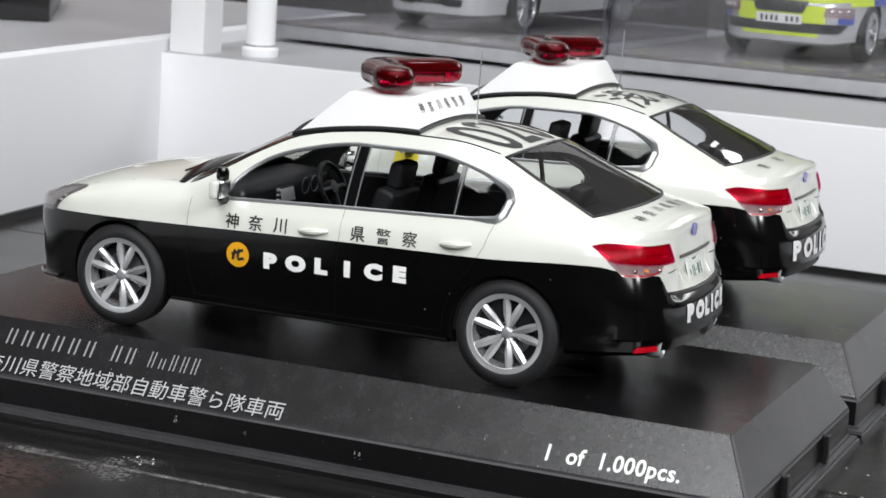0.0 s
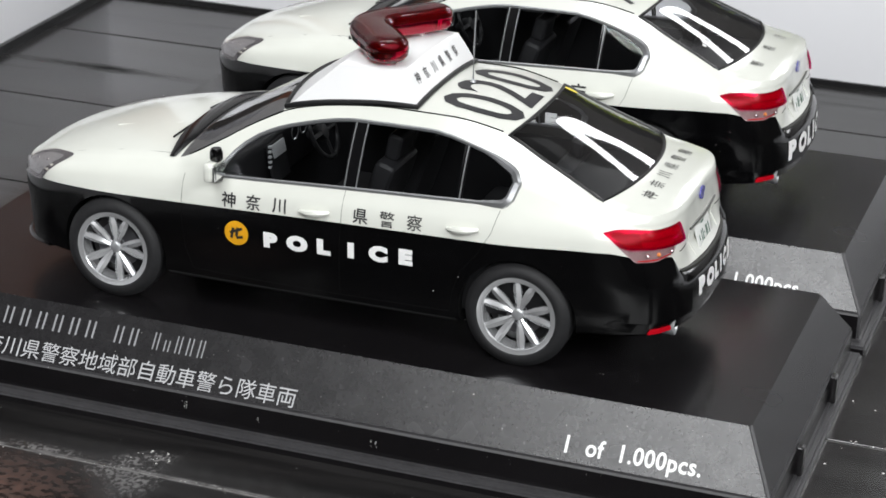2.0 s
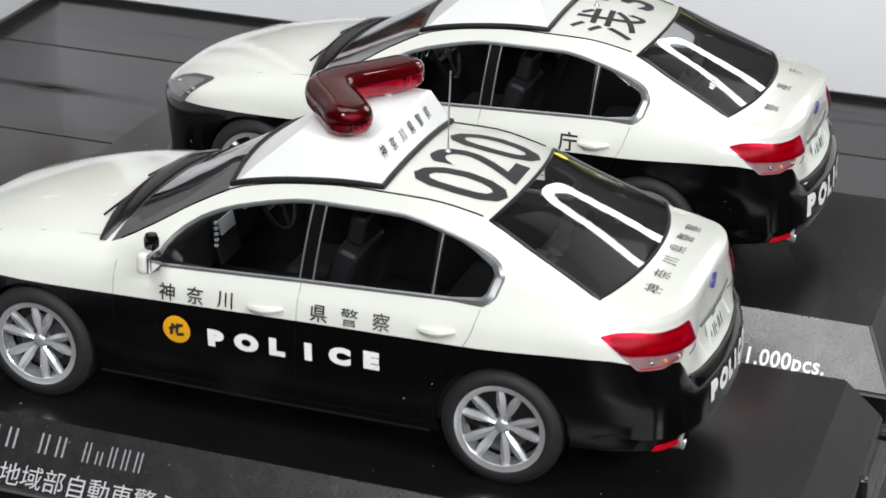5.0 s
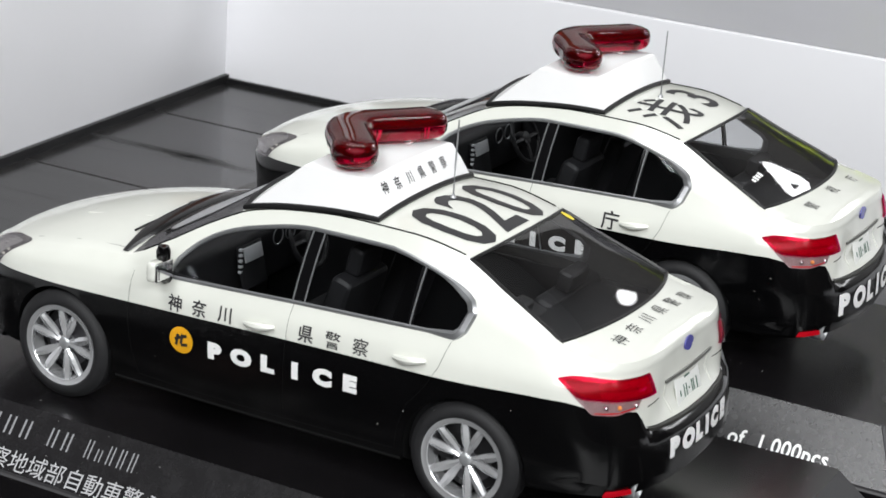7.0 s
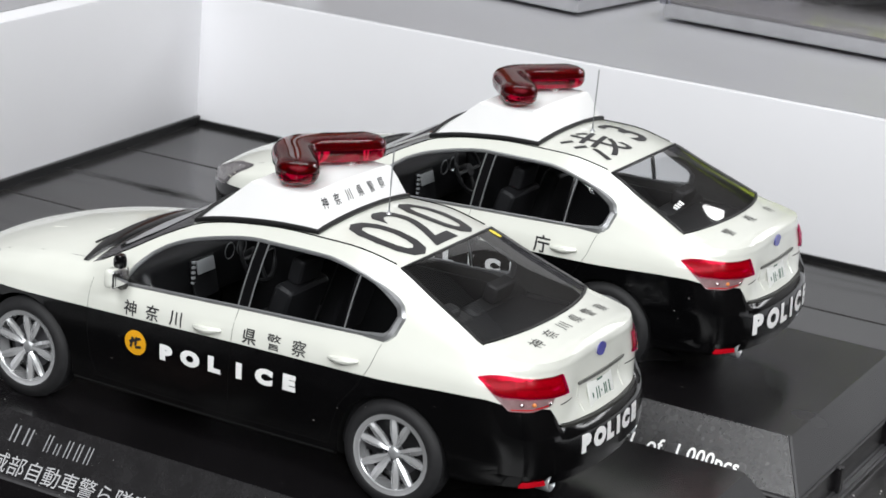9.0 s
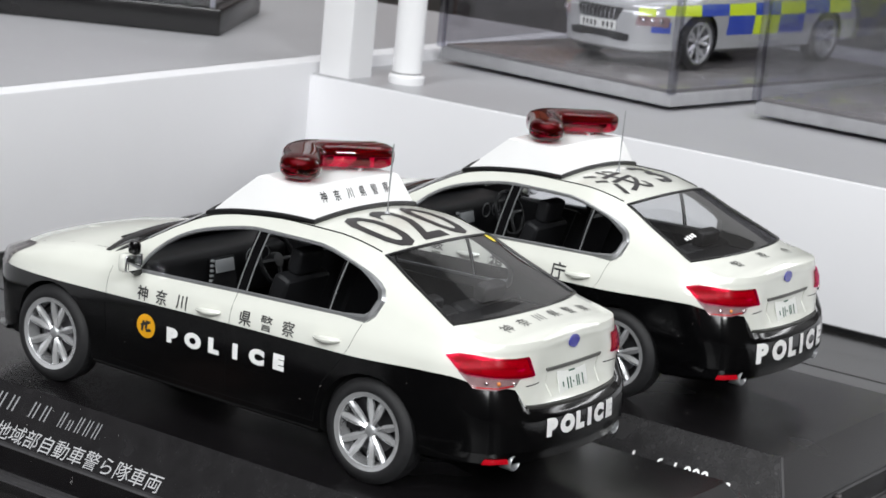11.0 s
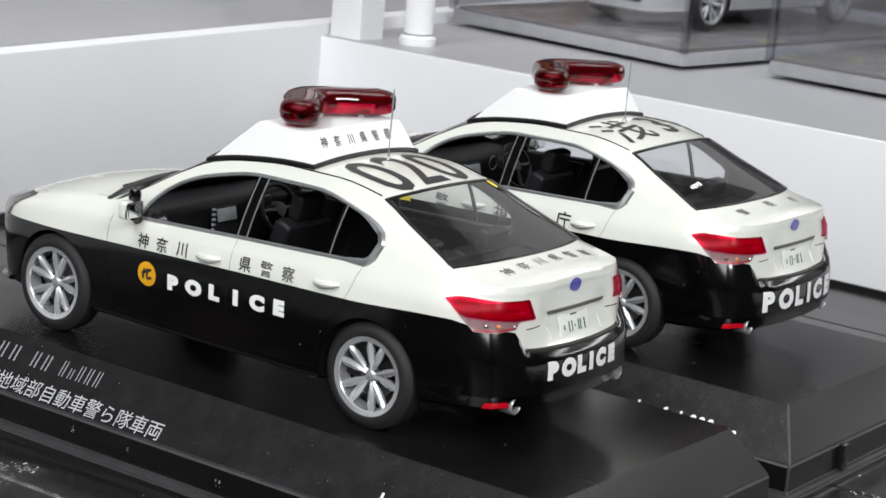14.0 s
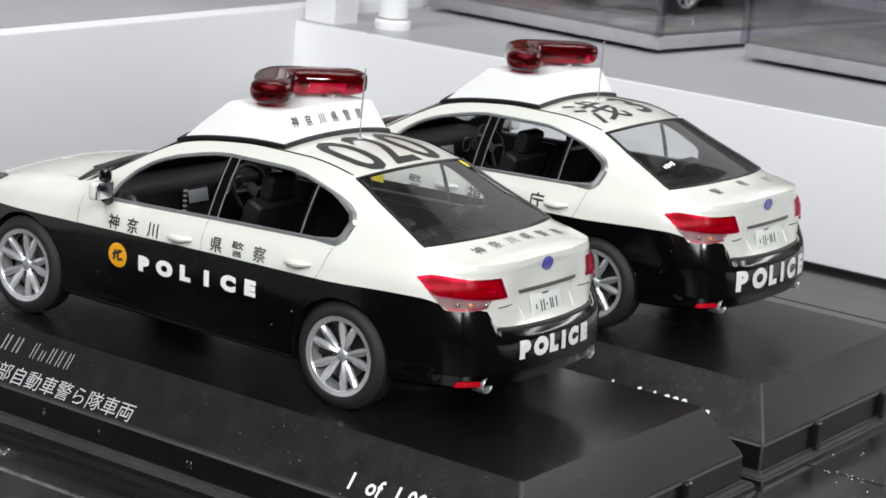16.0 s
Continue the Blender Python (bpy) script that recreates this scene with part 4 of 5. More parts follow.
    part("bulkhead", box(-1.0, -0.95, -0.74, 0.74, 0.3, 0.93, 0.01), INTERIOR, cabin)
    part("parcel_shelf", box(1.38, 1.86, -0.60, 0.60, 0.93, 0.985, 0.015), INTERIOR, cabin)
    dash = box(-1.02, -0.62, -0.74, 0.74, 0.62, 0.98, 0.07, 4)
    dash_ob = part("dashboard", dash, INTERIOR, car, "black dashboard with grey console")
    part("console_panel", turned(box(-0.01, 0.01, -0.13, 0.13, -0.17, 0.10, 0.006), Matrix.Translation((-0.60, 0.0, 0.83)) @ Matrix.Rotation(radians(-14), 4, "Y")), INTERIOR, dash_ob)
    for zz, hh in ((0.875, 0.045), (0.77, 0.035)):
        part("screen", turned(box(-0.006, 0.006, -0.095, 0.095, -hh, hh, 0.004), Matrix.Translation((-0.583 + (0.875 - zz) * -0.2, 0.0, zz)) @ Matrix.Rotation(radians(-14), 4, "Y")), SCREEN, dash_ob, "light grey console screen")
    for k in range(5):
        part("switch", shift(box(-0.01, 0.012, -0.012, 0.012, -0.008, 0.008, 0.003), -0.59, -0.125, 0.92 - 0.035 * k), SCREEN, dash_ob)
    for dy in (0.30, 0.44):
        part("dial", turned(shift(lathe([(0.05, 0), (0.055, 0.006), (0.06, 0)], "x", 20, True), 0, 0, 0), Matrix.Translation((-0.60, dy, 0.90))), TRIM_GREY, dash_ob)
    part("tunnel", box(-0.7, 0.5, -0.12, 0.12, 0.34, 0.56, 0.04, 3), INTERIOR, cabin)
    wheel_m = Matrix.Translation((-0.42, 0.37, 0.90)) @ Matrix.Rotation(radians(-24), 4, "Y")
    ring = [wheel_m @ Vector((0, 0.18 * math.cos(a), 0.18 * math.sin(a))) for a in np.linspace(0, 2 * math.pi, 32, endpoint=False)]
    sw = part("steering_wheel", sweep(ring, 0.017, 8, True), INTERIOR, car, "black three-spoke steering wheel")
    part("steering_boss", turned(lathe([(0, 0.02), (0.05, 0.015), (0.06, -0.03), (0.03, -0.12)], "x", 16), wheel_m), INTERIOR, sw)
    for a in (0, 180, 270):
        c, s = math.cos(radians(a)), math.sin(radians(a))
        part("steering_spoke", sweep([wheel_m @ Vector((0, 0.04 * c, 0.04 * s)), wheel_m @ Vector((0, 0.175 * c, 0.175 * s))], 0.016, 6), INTERIOR, sw)
    seat(car, -0.28, -0.37, 0.46, "front_seat")
    seat(car, -0.28, 0.37, 0.46, "front_seat")
    seat(car, 0.72, -0.36, 0.70, "rear_seat", 0.08)
    seat(car, 0.72, 0.36, 0.70, "rear_seat", 0.08)
    part("cabin_mirror", shift(box(-0.02, 0.02, -0.11, 0.11, -0.03, 0.03, 0.012), -0.42, 0.0, 1.32), INTERIOR, car)
    sign, sign_tree = roof_sign(car, tree)
    light_bar(car)
    mast = on_top([(0.755, 0.015)])[0]
    ant = part("aerial", sweep([mast, mast + Vector((0.0, 0, 0.2)), mast + Vector((0.005, 0, 0.465))], [0.0075, 0.0055, 0.0045], 8), HUB, car, "thin metal aerial")
    part("aerial_foot", shift(lathe([(0.02, 0), (0.017, 0.008), (0.009, 0.02), (0.0, 0.02)], "z", 14), *mast), HUB, ant)
    for sx in (-1, 1):
        for sy in (-1, 1):
            wheel(car, sx * WHEEL_X, sy * WHEEL_Y, sy)
    return car, tree, sign_tree


CARS = "police cars on display"
car, skin_tree, sign_tree = police_car((0, 0, 0), CARS)
second = copy_thing(car, Matrix.Translation(at(0.008, 2.9485, 0)))
tagged(car, "black and white model police saloon lettered 020 on its roof")
tagged(second, "black and white model police saloon with 3 on its roof")


def letter(owner, name, body, size, m, tree, mat, bold=0.0, wide=1.0, spacing=1.0, lift=0.003, cell=0.06):
    bm = cut(lettering(body, size, bold, wide, spacing), cell)
    return part(name, drape(bm, m, tree, lift), mat, owner)


def side_frame(x, z, tilt=0.0):
    return facing(x, -1.5, z, (0, -1, 0)) @ Matrix.Rotation(radians(tilt), 4, "Z")


def top_frame(x, y):
    """Letters on the roof, read from behind the car."""
    return facing(x, y, 3, (0, 0, 1), up=(-1, 0, 0))


def both_sides(owner, rear=1.0):
    for i, ch in enumerate("POLICE"):
        t = i / 5
        letter(owner, "side_letter", ch, 0.124, side_frame(-0.245 + 0.905 * t, 0.588 + 0.033 * t), skin_tree, INK_WHITE, bold=0.0105, wide=1.3)
    for i, ch in enumerate("POLICE"):
        letter(owner, "rear_letter", ch, 0.131 * rear, facing(3, -0.024 + (-0.328, -0.178, -0.043, 0.064, 0.182, 0.327)[i] * rear, 0.532 - 0.06 * (rear - 1), (1, 0, 0)), skin_tree, INK_WHITE, bold=0.0125, wide=1.22, lift=0.006, cell=0.03)


both_sides(car)
both_sides(second, 1.36)
for ch, x in zip("神奈川県警察", (-0.535, -0.365, -0.19, 0.355, 0.53, 0.71)):
    letter(car, "door_character", ch, 0.104, side_frame(x, 0.814 + 0.034 * (x + 0.535) / 1.245), skin_tree, INK, bold=0.0006 if ch in "警察" else 0.0015)
disc = [(0.082 * math.cos(a), 0.082 * math.sin(a)) for a in np.linspace(0, 2 * math.pi, 32, endpoint=False)]
badge = part("door_badge", drape(polygon(disc, 0.04), side_frame(-0.48, 0.60), skin_tree, 0.003), YELLOW, car, "orange round door badge")
for a, b in (((-0.045, 0.0), (0.04, 0.035)), ((-0.02, 0.035), (-0.035, -0.035)), ((0.01, 0.04), (0.0, -0.02)), ((0.0, -0.03), (0.045, -0.02))):
    d = (Vector(b) - Vector(a)).normalized() * 0.009
    n = Vector((-d.y, d.x))
    quad = [tuple(Vector(a) + n), tuple(Vector(b) + n), tuple(Vector(b) - n), tuple(Vector(a) - n)]
    part("badge_mark", drape(polygon(quad, 0.04), side_frame(-0.48, 0.60), skin_tree, 0.005), INK, badge)
letter(car, "roof_number", "020", 0.735, top_frame(0.945, -0.025), skin_tree, INK, bold=0.008, wide=0.78, spacing=1.02)
letter(second, "roof_character", "浅", 0.46, top_frame(0.905, -0.235), skin_tree, INK, bold=0.004)
letter(second, "roof_character", "3", 0.52, top_frame(0.905, 0.25), skin_tree, INK, bold=0.008)
letter(second, "door_character", "庁", 0.13, side_frame(0.845, 0.855), skin_tree, INK, bold=0.002)
letter(second, "door_character", "視", 0.13, side_frame(0.30, 0.80), skin_tree, INK, bold=0.002)
letter(second, "door_character", "警", 0.13, side_frame(-0.25, 0.79), skin_tree, INK, bold=0.0008)
for i, ch in enumerate("神奈川県警察"):
    letter(car, "boot_character", ch, 0.10, top_frame(2.055, -0.435 + 0.174 * i), skin_tree, INK)
    letter(car, "sign_character", ch, 0.068, facing(2, -0.385 + 0.132 * i, 1.612, (1, 0, 0)), sign_tree, INK, bold=0.0003 if ch in "警察" else 0.001)
for i, ch in enumerate("警視庁"):
    letter(second, "boot_character", ch, 0.10, top_frame(2.05, -0.39 + 0.39 * i), skin_tree, INK)
part("door_sticker", drape(polygon([(-0.10, 0.11), (-0.03, 0.09), (0.03, 0.12), (0.10, 0.09), (0.10, -0.11), (-0.10, -0.11)], 0.04), side_frame(-0.64, 0.84), skin_tree, 0.005), LEMON, second, "yellow shield-shaped sticker")
dot = [(0.032 * math.cos(a), 0.045 * math.sin(a)) for a in np.linspace(0, 2 * math.pi, 16, endpoint=False)]
part("window_sticker", drape(polygon(dot, 0.03), top_frame(1.262, 0.49), skin_tree, 0.004), LEMON, car, "small yellow rear window sticker")


for k, h in enumerate((0.03, 0.04, 0.034, 0.04)):
    mark = polygon([(-0.012, -h / 2), (0.012, -h / 2), (0.012, h / 2), (-0.012, h / 2)])
    part("window_mark", drape(mark, top_frame(1.675, -0.50 + 0.034 * k), skin_tree, 0.004), INK_WHITE, second)


# ---- display bases ----
BASE_X, BASE_FRONT, BASE_BACK = 2.91, -1.08, 1.08
BASE_LEFT = -2.91
SLOPE, SIDE, DROP = 0.268, 0.195, 0.328      # run of the sloping edges at the front and the sides, and their fall


def display_base(place, group):
    """A black plastic plinth: flat top, sloping edges, an upright skirt with clips, and a flange on the table."""
    ob = thing("model_plinth", place, "black plastic model display base with printed sloping front", "display base", group)
    rings = [(0.0, 0.0, 0.0), (SIDE, SLOPE, -DROP), (SIDE, SLOPE, -0.53), (SIDE + 0.070, SLOPE + 0.085, -0.533), (SIDE + 0.076, SLOPE + 0.09, FLOOR)]
    mk = lambda g, h, z: [(BASE_LEFT - g, BASE_FRONT - h, z), (BASE_X + g, BASE_FRONT - h, z), (BASE_X + g, BASE_BACK + h, z), (BASE_LEFT - g, BASE_BACK + h, z)]
    loops = [mk(*r) for r in rings]

    def strip(a, b, ids=range(4)):
        bm = bmesh.new()
        for i in ids:
            j = (i + 1) % 4
            n = 12
            for k in range(n):
                s, e = k / n, (k + 1) / n
                lp = lambda r, t: Vector(r[i]).lerp(Vector(r[j]), t)
                bm.faces.new([bm.verts.new(v) for v in (lp(a, s), lp(a, e), lp(b, e), lp(b, s))])
        bmesh.ops.remove_doubles(bm, verts=bm.verts, dist=1e-5)
        bmesh.ops.recalc_face_normals(bm, faces=bm.faces)
        return bm

    top = bmesh.new()
    top.faces.new([top.verts.new(v) for v in loops[0]])
    slope = strip(loops[0], loops[1])
    solid = merge(top, slope, *[strip(loops[i], loops[i + 1]) for i in range(1, len(loops) - 1)])
    under = bmesh.new()
    under.faces.new([under.verts.new(v) for v in loops[-1]])
    solid = merge(solid, under)
    bmesh.ops.remove_doubles(solid, verts=solid.verts, dist=1e-5)
    bmesh.ops.recalc_face_normals(solid, faces=solid.faces)
    for fc in solid.faces:
        c = fc.calc_center_median()
        if c.y < BASE_FRONT - 0.01 and -0.36 < c.z < -0.01 and fc.normal.y < -0.3 and fc.normal.z > 0.2:
            fc.material_index = 1
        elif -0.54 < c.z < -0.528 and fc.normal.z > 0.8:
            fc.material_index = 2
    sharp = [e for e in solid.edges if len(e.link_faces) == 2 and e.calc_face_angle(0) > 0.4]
    # bevels get the paler flange colour in place of an edge highlight
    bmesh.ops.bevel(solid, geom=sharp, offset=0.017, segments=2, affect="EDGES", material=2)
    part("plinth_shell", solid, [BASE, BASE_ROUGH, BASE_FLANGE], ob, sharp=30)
    for y in (-0.55, 0.55):
        part("clip", box(BASE_X + SIDE - 0.01, BASE_X + SIDE + 0.045, y - 0.04, y + 0.04, -0.525, -0.33, 0.018, 3), BASE, ob)
    return ob


base_a = display_base((0, 0, 0), "display bases")
base_b = copy_thing(base_a, Matrix.Translation(at(0.008, 2.9485, 0)))
SLOPE_UP = Vector((0, SLOPE, DROP)).normalized()
SLOPE_OUT = Vector((0, -DROP, SLOPE)).normalized()


def slope_print(owner, bm, x, down, name, mat):
    """Print on the base's sloping front; down is the way from its upper edge."""
    p = Vector((x, BASE_FRONT, 0)) - SLOPE_UP * down + SLOPE_OUT * 0.003
    m = Matrix((Vector((1, 0, 0)), SLOPE_UP, SLOPE_OUT)).transposed().to_4x4()
    m.translation = p
    bm.transform(m)
    return part(name, bm, mat, owner)


for b in (base_a, base_b):
    slope_print(b, lettering("1  of  1.000pcs.", 0.150, 0.0030, 0.86, 1.06), 2.262, 0.318 if b is base_a else 0.322, "edition_print", INK_WHITE)
slope_print(base_a, lettering("神奈川県警察地域部自動車警ら隊車両", 0.1385, 0.0, 1.0), -1.06, 0.335, "title_line", INK_GREY)
for start, end, caps in ((-2.80, -2.12, "100000"), (-2.04, -1.32, "111111"), (-1.23, -1.02, "11"), (-0.95, -0.555, "10111")):
    pitch = (end - start) / len(caps)
    for k, cap in enumerate(caps):
        w, h = pitch * 0.30, 0.115 if cap == "1" else 0.075
        for sx in (-0.62, 0.62):
            stroke = polygon([(-w * 0.19, 0), (w * 0.19, 0), (w * 0.19, h), (-w * 0.19, h)])
            slope_print(base_a, stroke, start + pitch * (k + 0.5) + w * sx, 0.193, "title_bar", INK_DIM)


# ---- the table and the display boards ----
LEFT_X, BACK_Y, BACK_TOP, LEFT_TOP = -6.11, 7.79, 0.885, 1.03
TURN = Matrix.Translation((LEFT_X, BACK_Y, 0)) @ Matrix.Rotation(radians(2.8), 4, "Z") @ Matrix.Translation((-LEFT_X, -BACK_Y, 0))      # the side riser stands slightly askew

def laminate():
    """Dark printed wood: long grain, a knot in one board, a painted brown reflection, pale scuffs where a joint has
    worn.
    """
    m = material("dark_laminate", (0.008, 0.0078, 0.008), 0.2, vary=0.5, size=2.5, stretch=(0.10, 1.0, 1.0), bump=0.12, bump_size=0.8, rough_vary=0.35, colour2=(0.026, 0.0245, 0.0242), spec=0.4)
    nt = m.node_tree
    b = nt.nodes["Principled BSDF"]
    link = nt.links.new

    def node(kind, **values):
        n = nt.nodes.new(kind)
        for key, v in values.items():
            n.inputs[key].default_value = v
        return n

    def calc(op, a, c):
        n = nt.nodes.new("ShaderNodeMath")
        n.operation = op
        for k, v in enumerate((a, c)):
            if isinstance(v, (int, float)):
                n.inputs[k].default_value = v
            else:
                link(v, n.inputs[k])
        return n.outputs[0]

    coords = nt.nodes.new("ShaderNodeTexCoord").outputs["Object"]
    split = nt.nodes.new("ShaderNodeSeparateXYZ")
    link(coords, split.inputs[0])

    def bell(x, y, rx, ry):
        """A soft round mark on the boards."""
        dx = calc("DIVIDE", calc("SUBTRACT", split.outputs[0], x * K), rx * K)
        dy = calc("DIVIDE", calc("SUBTRACT", split.outputs[1], y * K), ry * K)
        return calc("POWER", 2.718, calc("MULTIPLY", calc("ADD", calc("MULTIPLY", dx, dx), calc("MULTIPLY", dy, dy)), -1.0))

    def noise(scale, detail, stretch):
        mp = nt.nodes.new("ShaderNodeMapping")
        mp.inputs["Scale"].default_value = stretch
        link(coords, mp.inputs[0])
        n = node("ShaderNodeTexNoise", Scale=scale, Detail=detail)
        link(mp.outputs[0], n.inputs["Vector"])
        return n.outputs[0]

    def ramp(value, lo, hi, out=1.0):
        n = node("ShaderNodeMapRange")
        for k, v in ((1, lo), (2, hi), (3, 0.0), (4, out)):
            n.inputs[k].default_value = v
        link(value, n.inputs[0])
        return n.outputs[0]

    def blend(fac, first, second):
        n = nt.nodes.new("ShaderNodeMix")
        n.data_type = "RGBA"
        link(fac, n.inputs[0])
        link(first, n.inputs[6])
        n.inputs[7].default_value = (*second, 1)
        return n.outputs[2]

    colour = b.inputs["Base Color"].links[0].from_socket
    rough = b.inputs["Roughness"].links[0].from_socket
    streak = ramp(noise(260, 5, (0.06, 1, 1)), 0.56, 0.72, 0.7)
    colour = blend(streak, colour, (0.004, 0.0038, 0.0038))
    knot = calc("MAXIMUM", bell(-4.78, 5.32, 0.36, 0.10), calc("MULTIPLY", bell(-4.95, 5.32, 0.85, 0.07), 0.75))
    knot = calc("MULTIPLY", knot, ramp(noise(900, 3, (0.25, 1, 1)), 0.25, 0.5))
    colour = blend(knot, colour, (0.0015, 0.0015, 0.0015))
    gloss = calc("MULTIPLY", calc("SUBTRACT", 1.0, calc("MULTIPLY", streak, 0.7)), calc("SUBTRACT", 0.42, calc("MULTIPLY", knot, 0.40)))
    link(gloss, b.inputs["Specular IOR Level"])
    # a brown reflection of the room, painted into the boards
    brown_reflection = calc("MULTIPLY", bell(-1.30, -2.42, 0.42, 0.30), ramp(noise(900, 6, (0.7, 1, 1)), 0.40, 0.60, 0.95))
    colour = blend(brown_reflection, colour, (0.080, 0.040, 0.029))
    # pale fibre bared by wear
    worn = bell(-0.61, -2.08, 0.13, 0.16)
    for x, y, rx, ry in ((-0.60, -1.77, 0.10, 0.06), (-0.74, -1.87, 0.09, 0.06), (-1.30, -1.94, 0.22, 0.045), (-0.75, -2.02, 0.16, 0.10)):
        worn = calc("MAXIMUM", worn, bell(x, y, rx, ry))
    along = calc("POWER", 2.718, calc("MULTIPLY", calc("POWER", calc("DIVIDE", calc("ABSOLUTE", calc("ADD", split.outputs[1], 1.98 * K), 0.0), 0.022 * K), 2.0), -1.0))
    frayed = calc("MULTIPLY", along, ramp(noise(220, 5, (1, 1, 1)), 0.36, 0.58, 0.6))
    grain = ramp(noise(1300, 5, (1.1, 0.9, 1)), 0.46, 0.70)
    haze = calc("MULTIPLY", worn, 0.09)
    scuff = calc("MAXIMUM", frayed, calc("ADD", calc("MULTIPLY", calc("MULTIPLY", worn, grain), 0.75), haze))
    colour = blend(scuff, colour, (0.30, 0.29, 0.285))
    link(colour, b.inputs["Base Color"])
    link(calc("ADD", rough, calc("MULTIPLY", calc("MAXIMUM", calc("MAXIMUM", scuff, knot), brown_reflection), 0.4)), b.inputs["Roughness"])
    return m


TABLE = laminate()
JOINT = material("dusty_joint", (0.16, 0.155, 0.15), 0.7, vary=0.6, size=0.6)
DUST = material("pale_dust", (0.55, 0.54, 0.52), 0.9, vary=0.2)


def setting(name, bm, mat, label, category, z0=-FLOOR, sharp=35):
    return tagged(part(name, shift(bm, 0, 0, z0), mat, None, "", sharp), label, category, kind="structure")


# planks, each with a worn edge, over a pale substrate that shows in the joints
table = setting("table_top", box(-30, 26, -16.4, 12.0, FLOOR - 1.2, FLOOR - 0.012), JOINT, "dark plank table top with dusty joints", "table")
PLANK = 2.09
for k in range(-7, 6):
    y0 = -1.98 + PLANK * k
    part("plank", shift(box(-30, 26, y0 + 0.013, y0 + PLANK - 0.013, FLOOR - 0.5, FLOOR, 0.006, 1), 0, 0, -FLOOR), TABLE, table)

for x in (-27.5, 23.5):
    for y in (-14.5, 10.0):
        part("table_leg", shift(box(x - 1.3, x + 1.3, y - 1.3, y + 1.3, FLOOR - 34, FLOOR - 1.195, 0.1), 0, 0, -FLOOR), TABLE, table)
back = setting("wall_north", box(LEFT_X - 0.5, 30, BACK_Y, BACK_Y + 11, FLOOR, BACK_TOP - 0.004, 0.02), WALL, "white display riser behind the cars", "riser")
left = setting("wall_west", turned(box(LEFT_X - 14, LEFT_X, -12, BACK_Y + 6, FLOOR, LEFT_TOP, 0.02), TURN), WALL, "white display riser beside the cars", "riser")
setting("shelf_back", box(LEFT_X - 0.4, 30, BACK_Y + 0.05, BACK_Y + 11, BACK_TOP, BACK_TOP + 0.006), SHELF, "pale grey shelf on the rear riser", "shelf")
setting("shelf_left", turned(box(LEFT_X - 14, LEFT_X - 0.28, -12, BACK_Y + 6, LEFT_TOP + 0.004, LEFT_TOP + 0.010), TURN), SHELF, "pale grey shelf on the side riser", "shelf")
# black strips stand in for the shadowed gap under both boards
setting("gap_shadow_left", turned(box(LEFT_X + 0.002, LEFT_X + 0.05, -12, BACK_Y - 0.003, FLOOR, FLOOR + 0.085), TURN), TRIM_BLACK, "black strip standing in for the gap's shadow along the board", "trim")
setting("gap_shadow_back", box(LEFT_X + 0.05, 30, BACK_Y - 0.04, BACK_Y - 0.003, FLOOR, FLOOR + 0.05), TRIM_BLACK, "black strip standing in for the gap's shadow along the board", "trim")


def post(x0, x1, y0, y1, z0):
    ob = thing("shelf_post", ((x0 + x1) / 2, (y0 + y1) / 2, z0), "square white shelf post on the riser", "post", "shelf posts")
    w, d = (x1 - x0) / 2, (y1 - y0) / 2
    part("shaft", box(-w, w, -d, d, 0, 9, 0.02), POST, ob)
    return ob


post(-6.09, -5.66, BACK_Y + 0.12, BACK_Y + 0.55, BACK_TOP)
cyl = thing("round_post", (-5.2, 8.38, BACK_TOP + 0.006), "round white plastic post with a collar on the shelf", "post")
part("tube", lathe([(0.165, 0.10), (0.165, 1.05), (0.175, 1.06), (0.175, 1.10), (0.15, 1.12), (0.15, 9)], "z", 40), POST, cyl)
part("collar", lathe([(0.2, 0), (0.205, 0.02), (0.205, 0.085), (0.19, 0.10), (0.155, 0.10)], "z", 40), POST, cyl)
part("groove", lathe([(0.16, 0.10), (0.168, 0.125), (0.16, 0.13)], "z", 40), SEAL, cyl)


# ---- display cases on the rear shelf ----
EDGE = material("acrylic_edge", (0.34, 0.34, 0.39), 0.15, vary=0.1, size=2, coat=0.5)
EDGE_CLEAR = pane_material("thick_acrylic_edge", (0.74, 0.74, 0.79), 0.14, 0.6, 0.08)
CASE_TRAY = material("frosted_case_tray", (0.33, 0.33, 0.345), 0.3, vary=0.12, size=4, coat=0.3)
CASE_BASE = material("smoky_case_base", (0.20, 0.19, 0.187), 0.25, vary=0.12, size=6, coat=0.4)


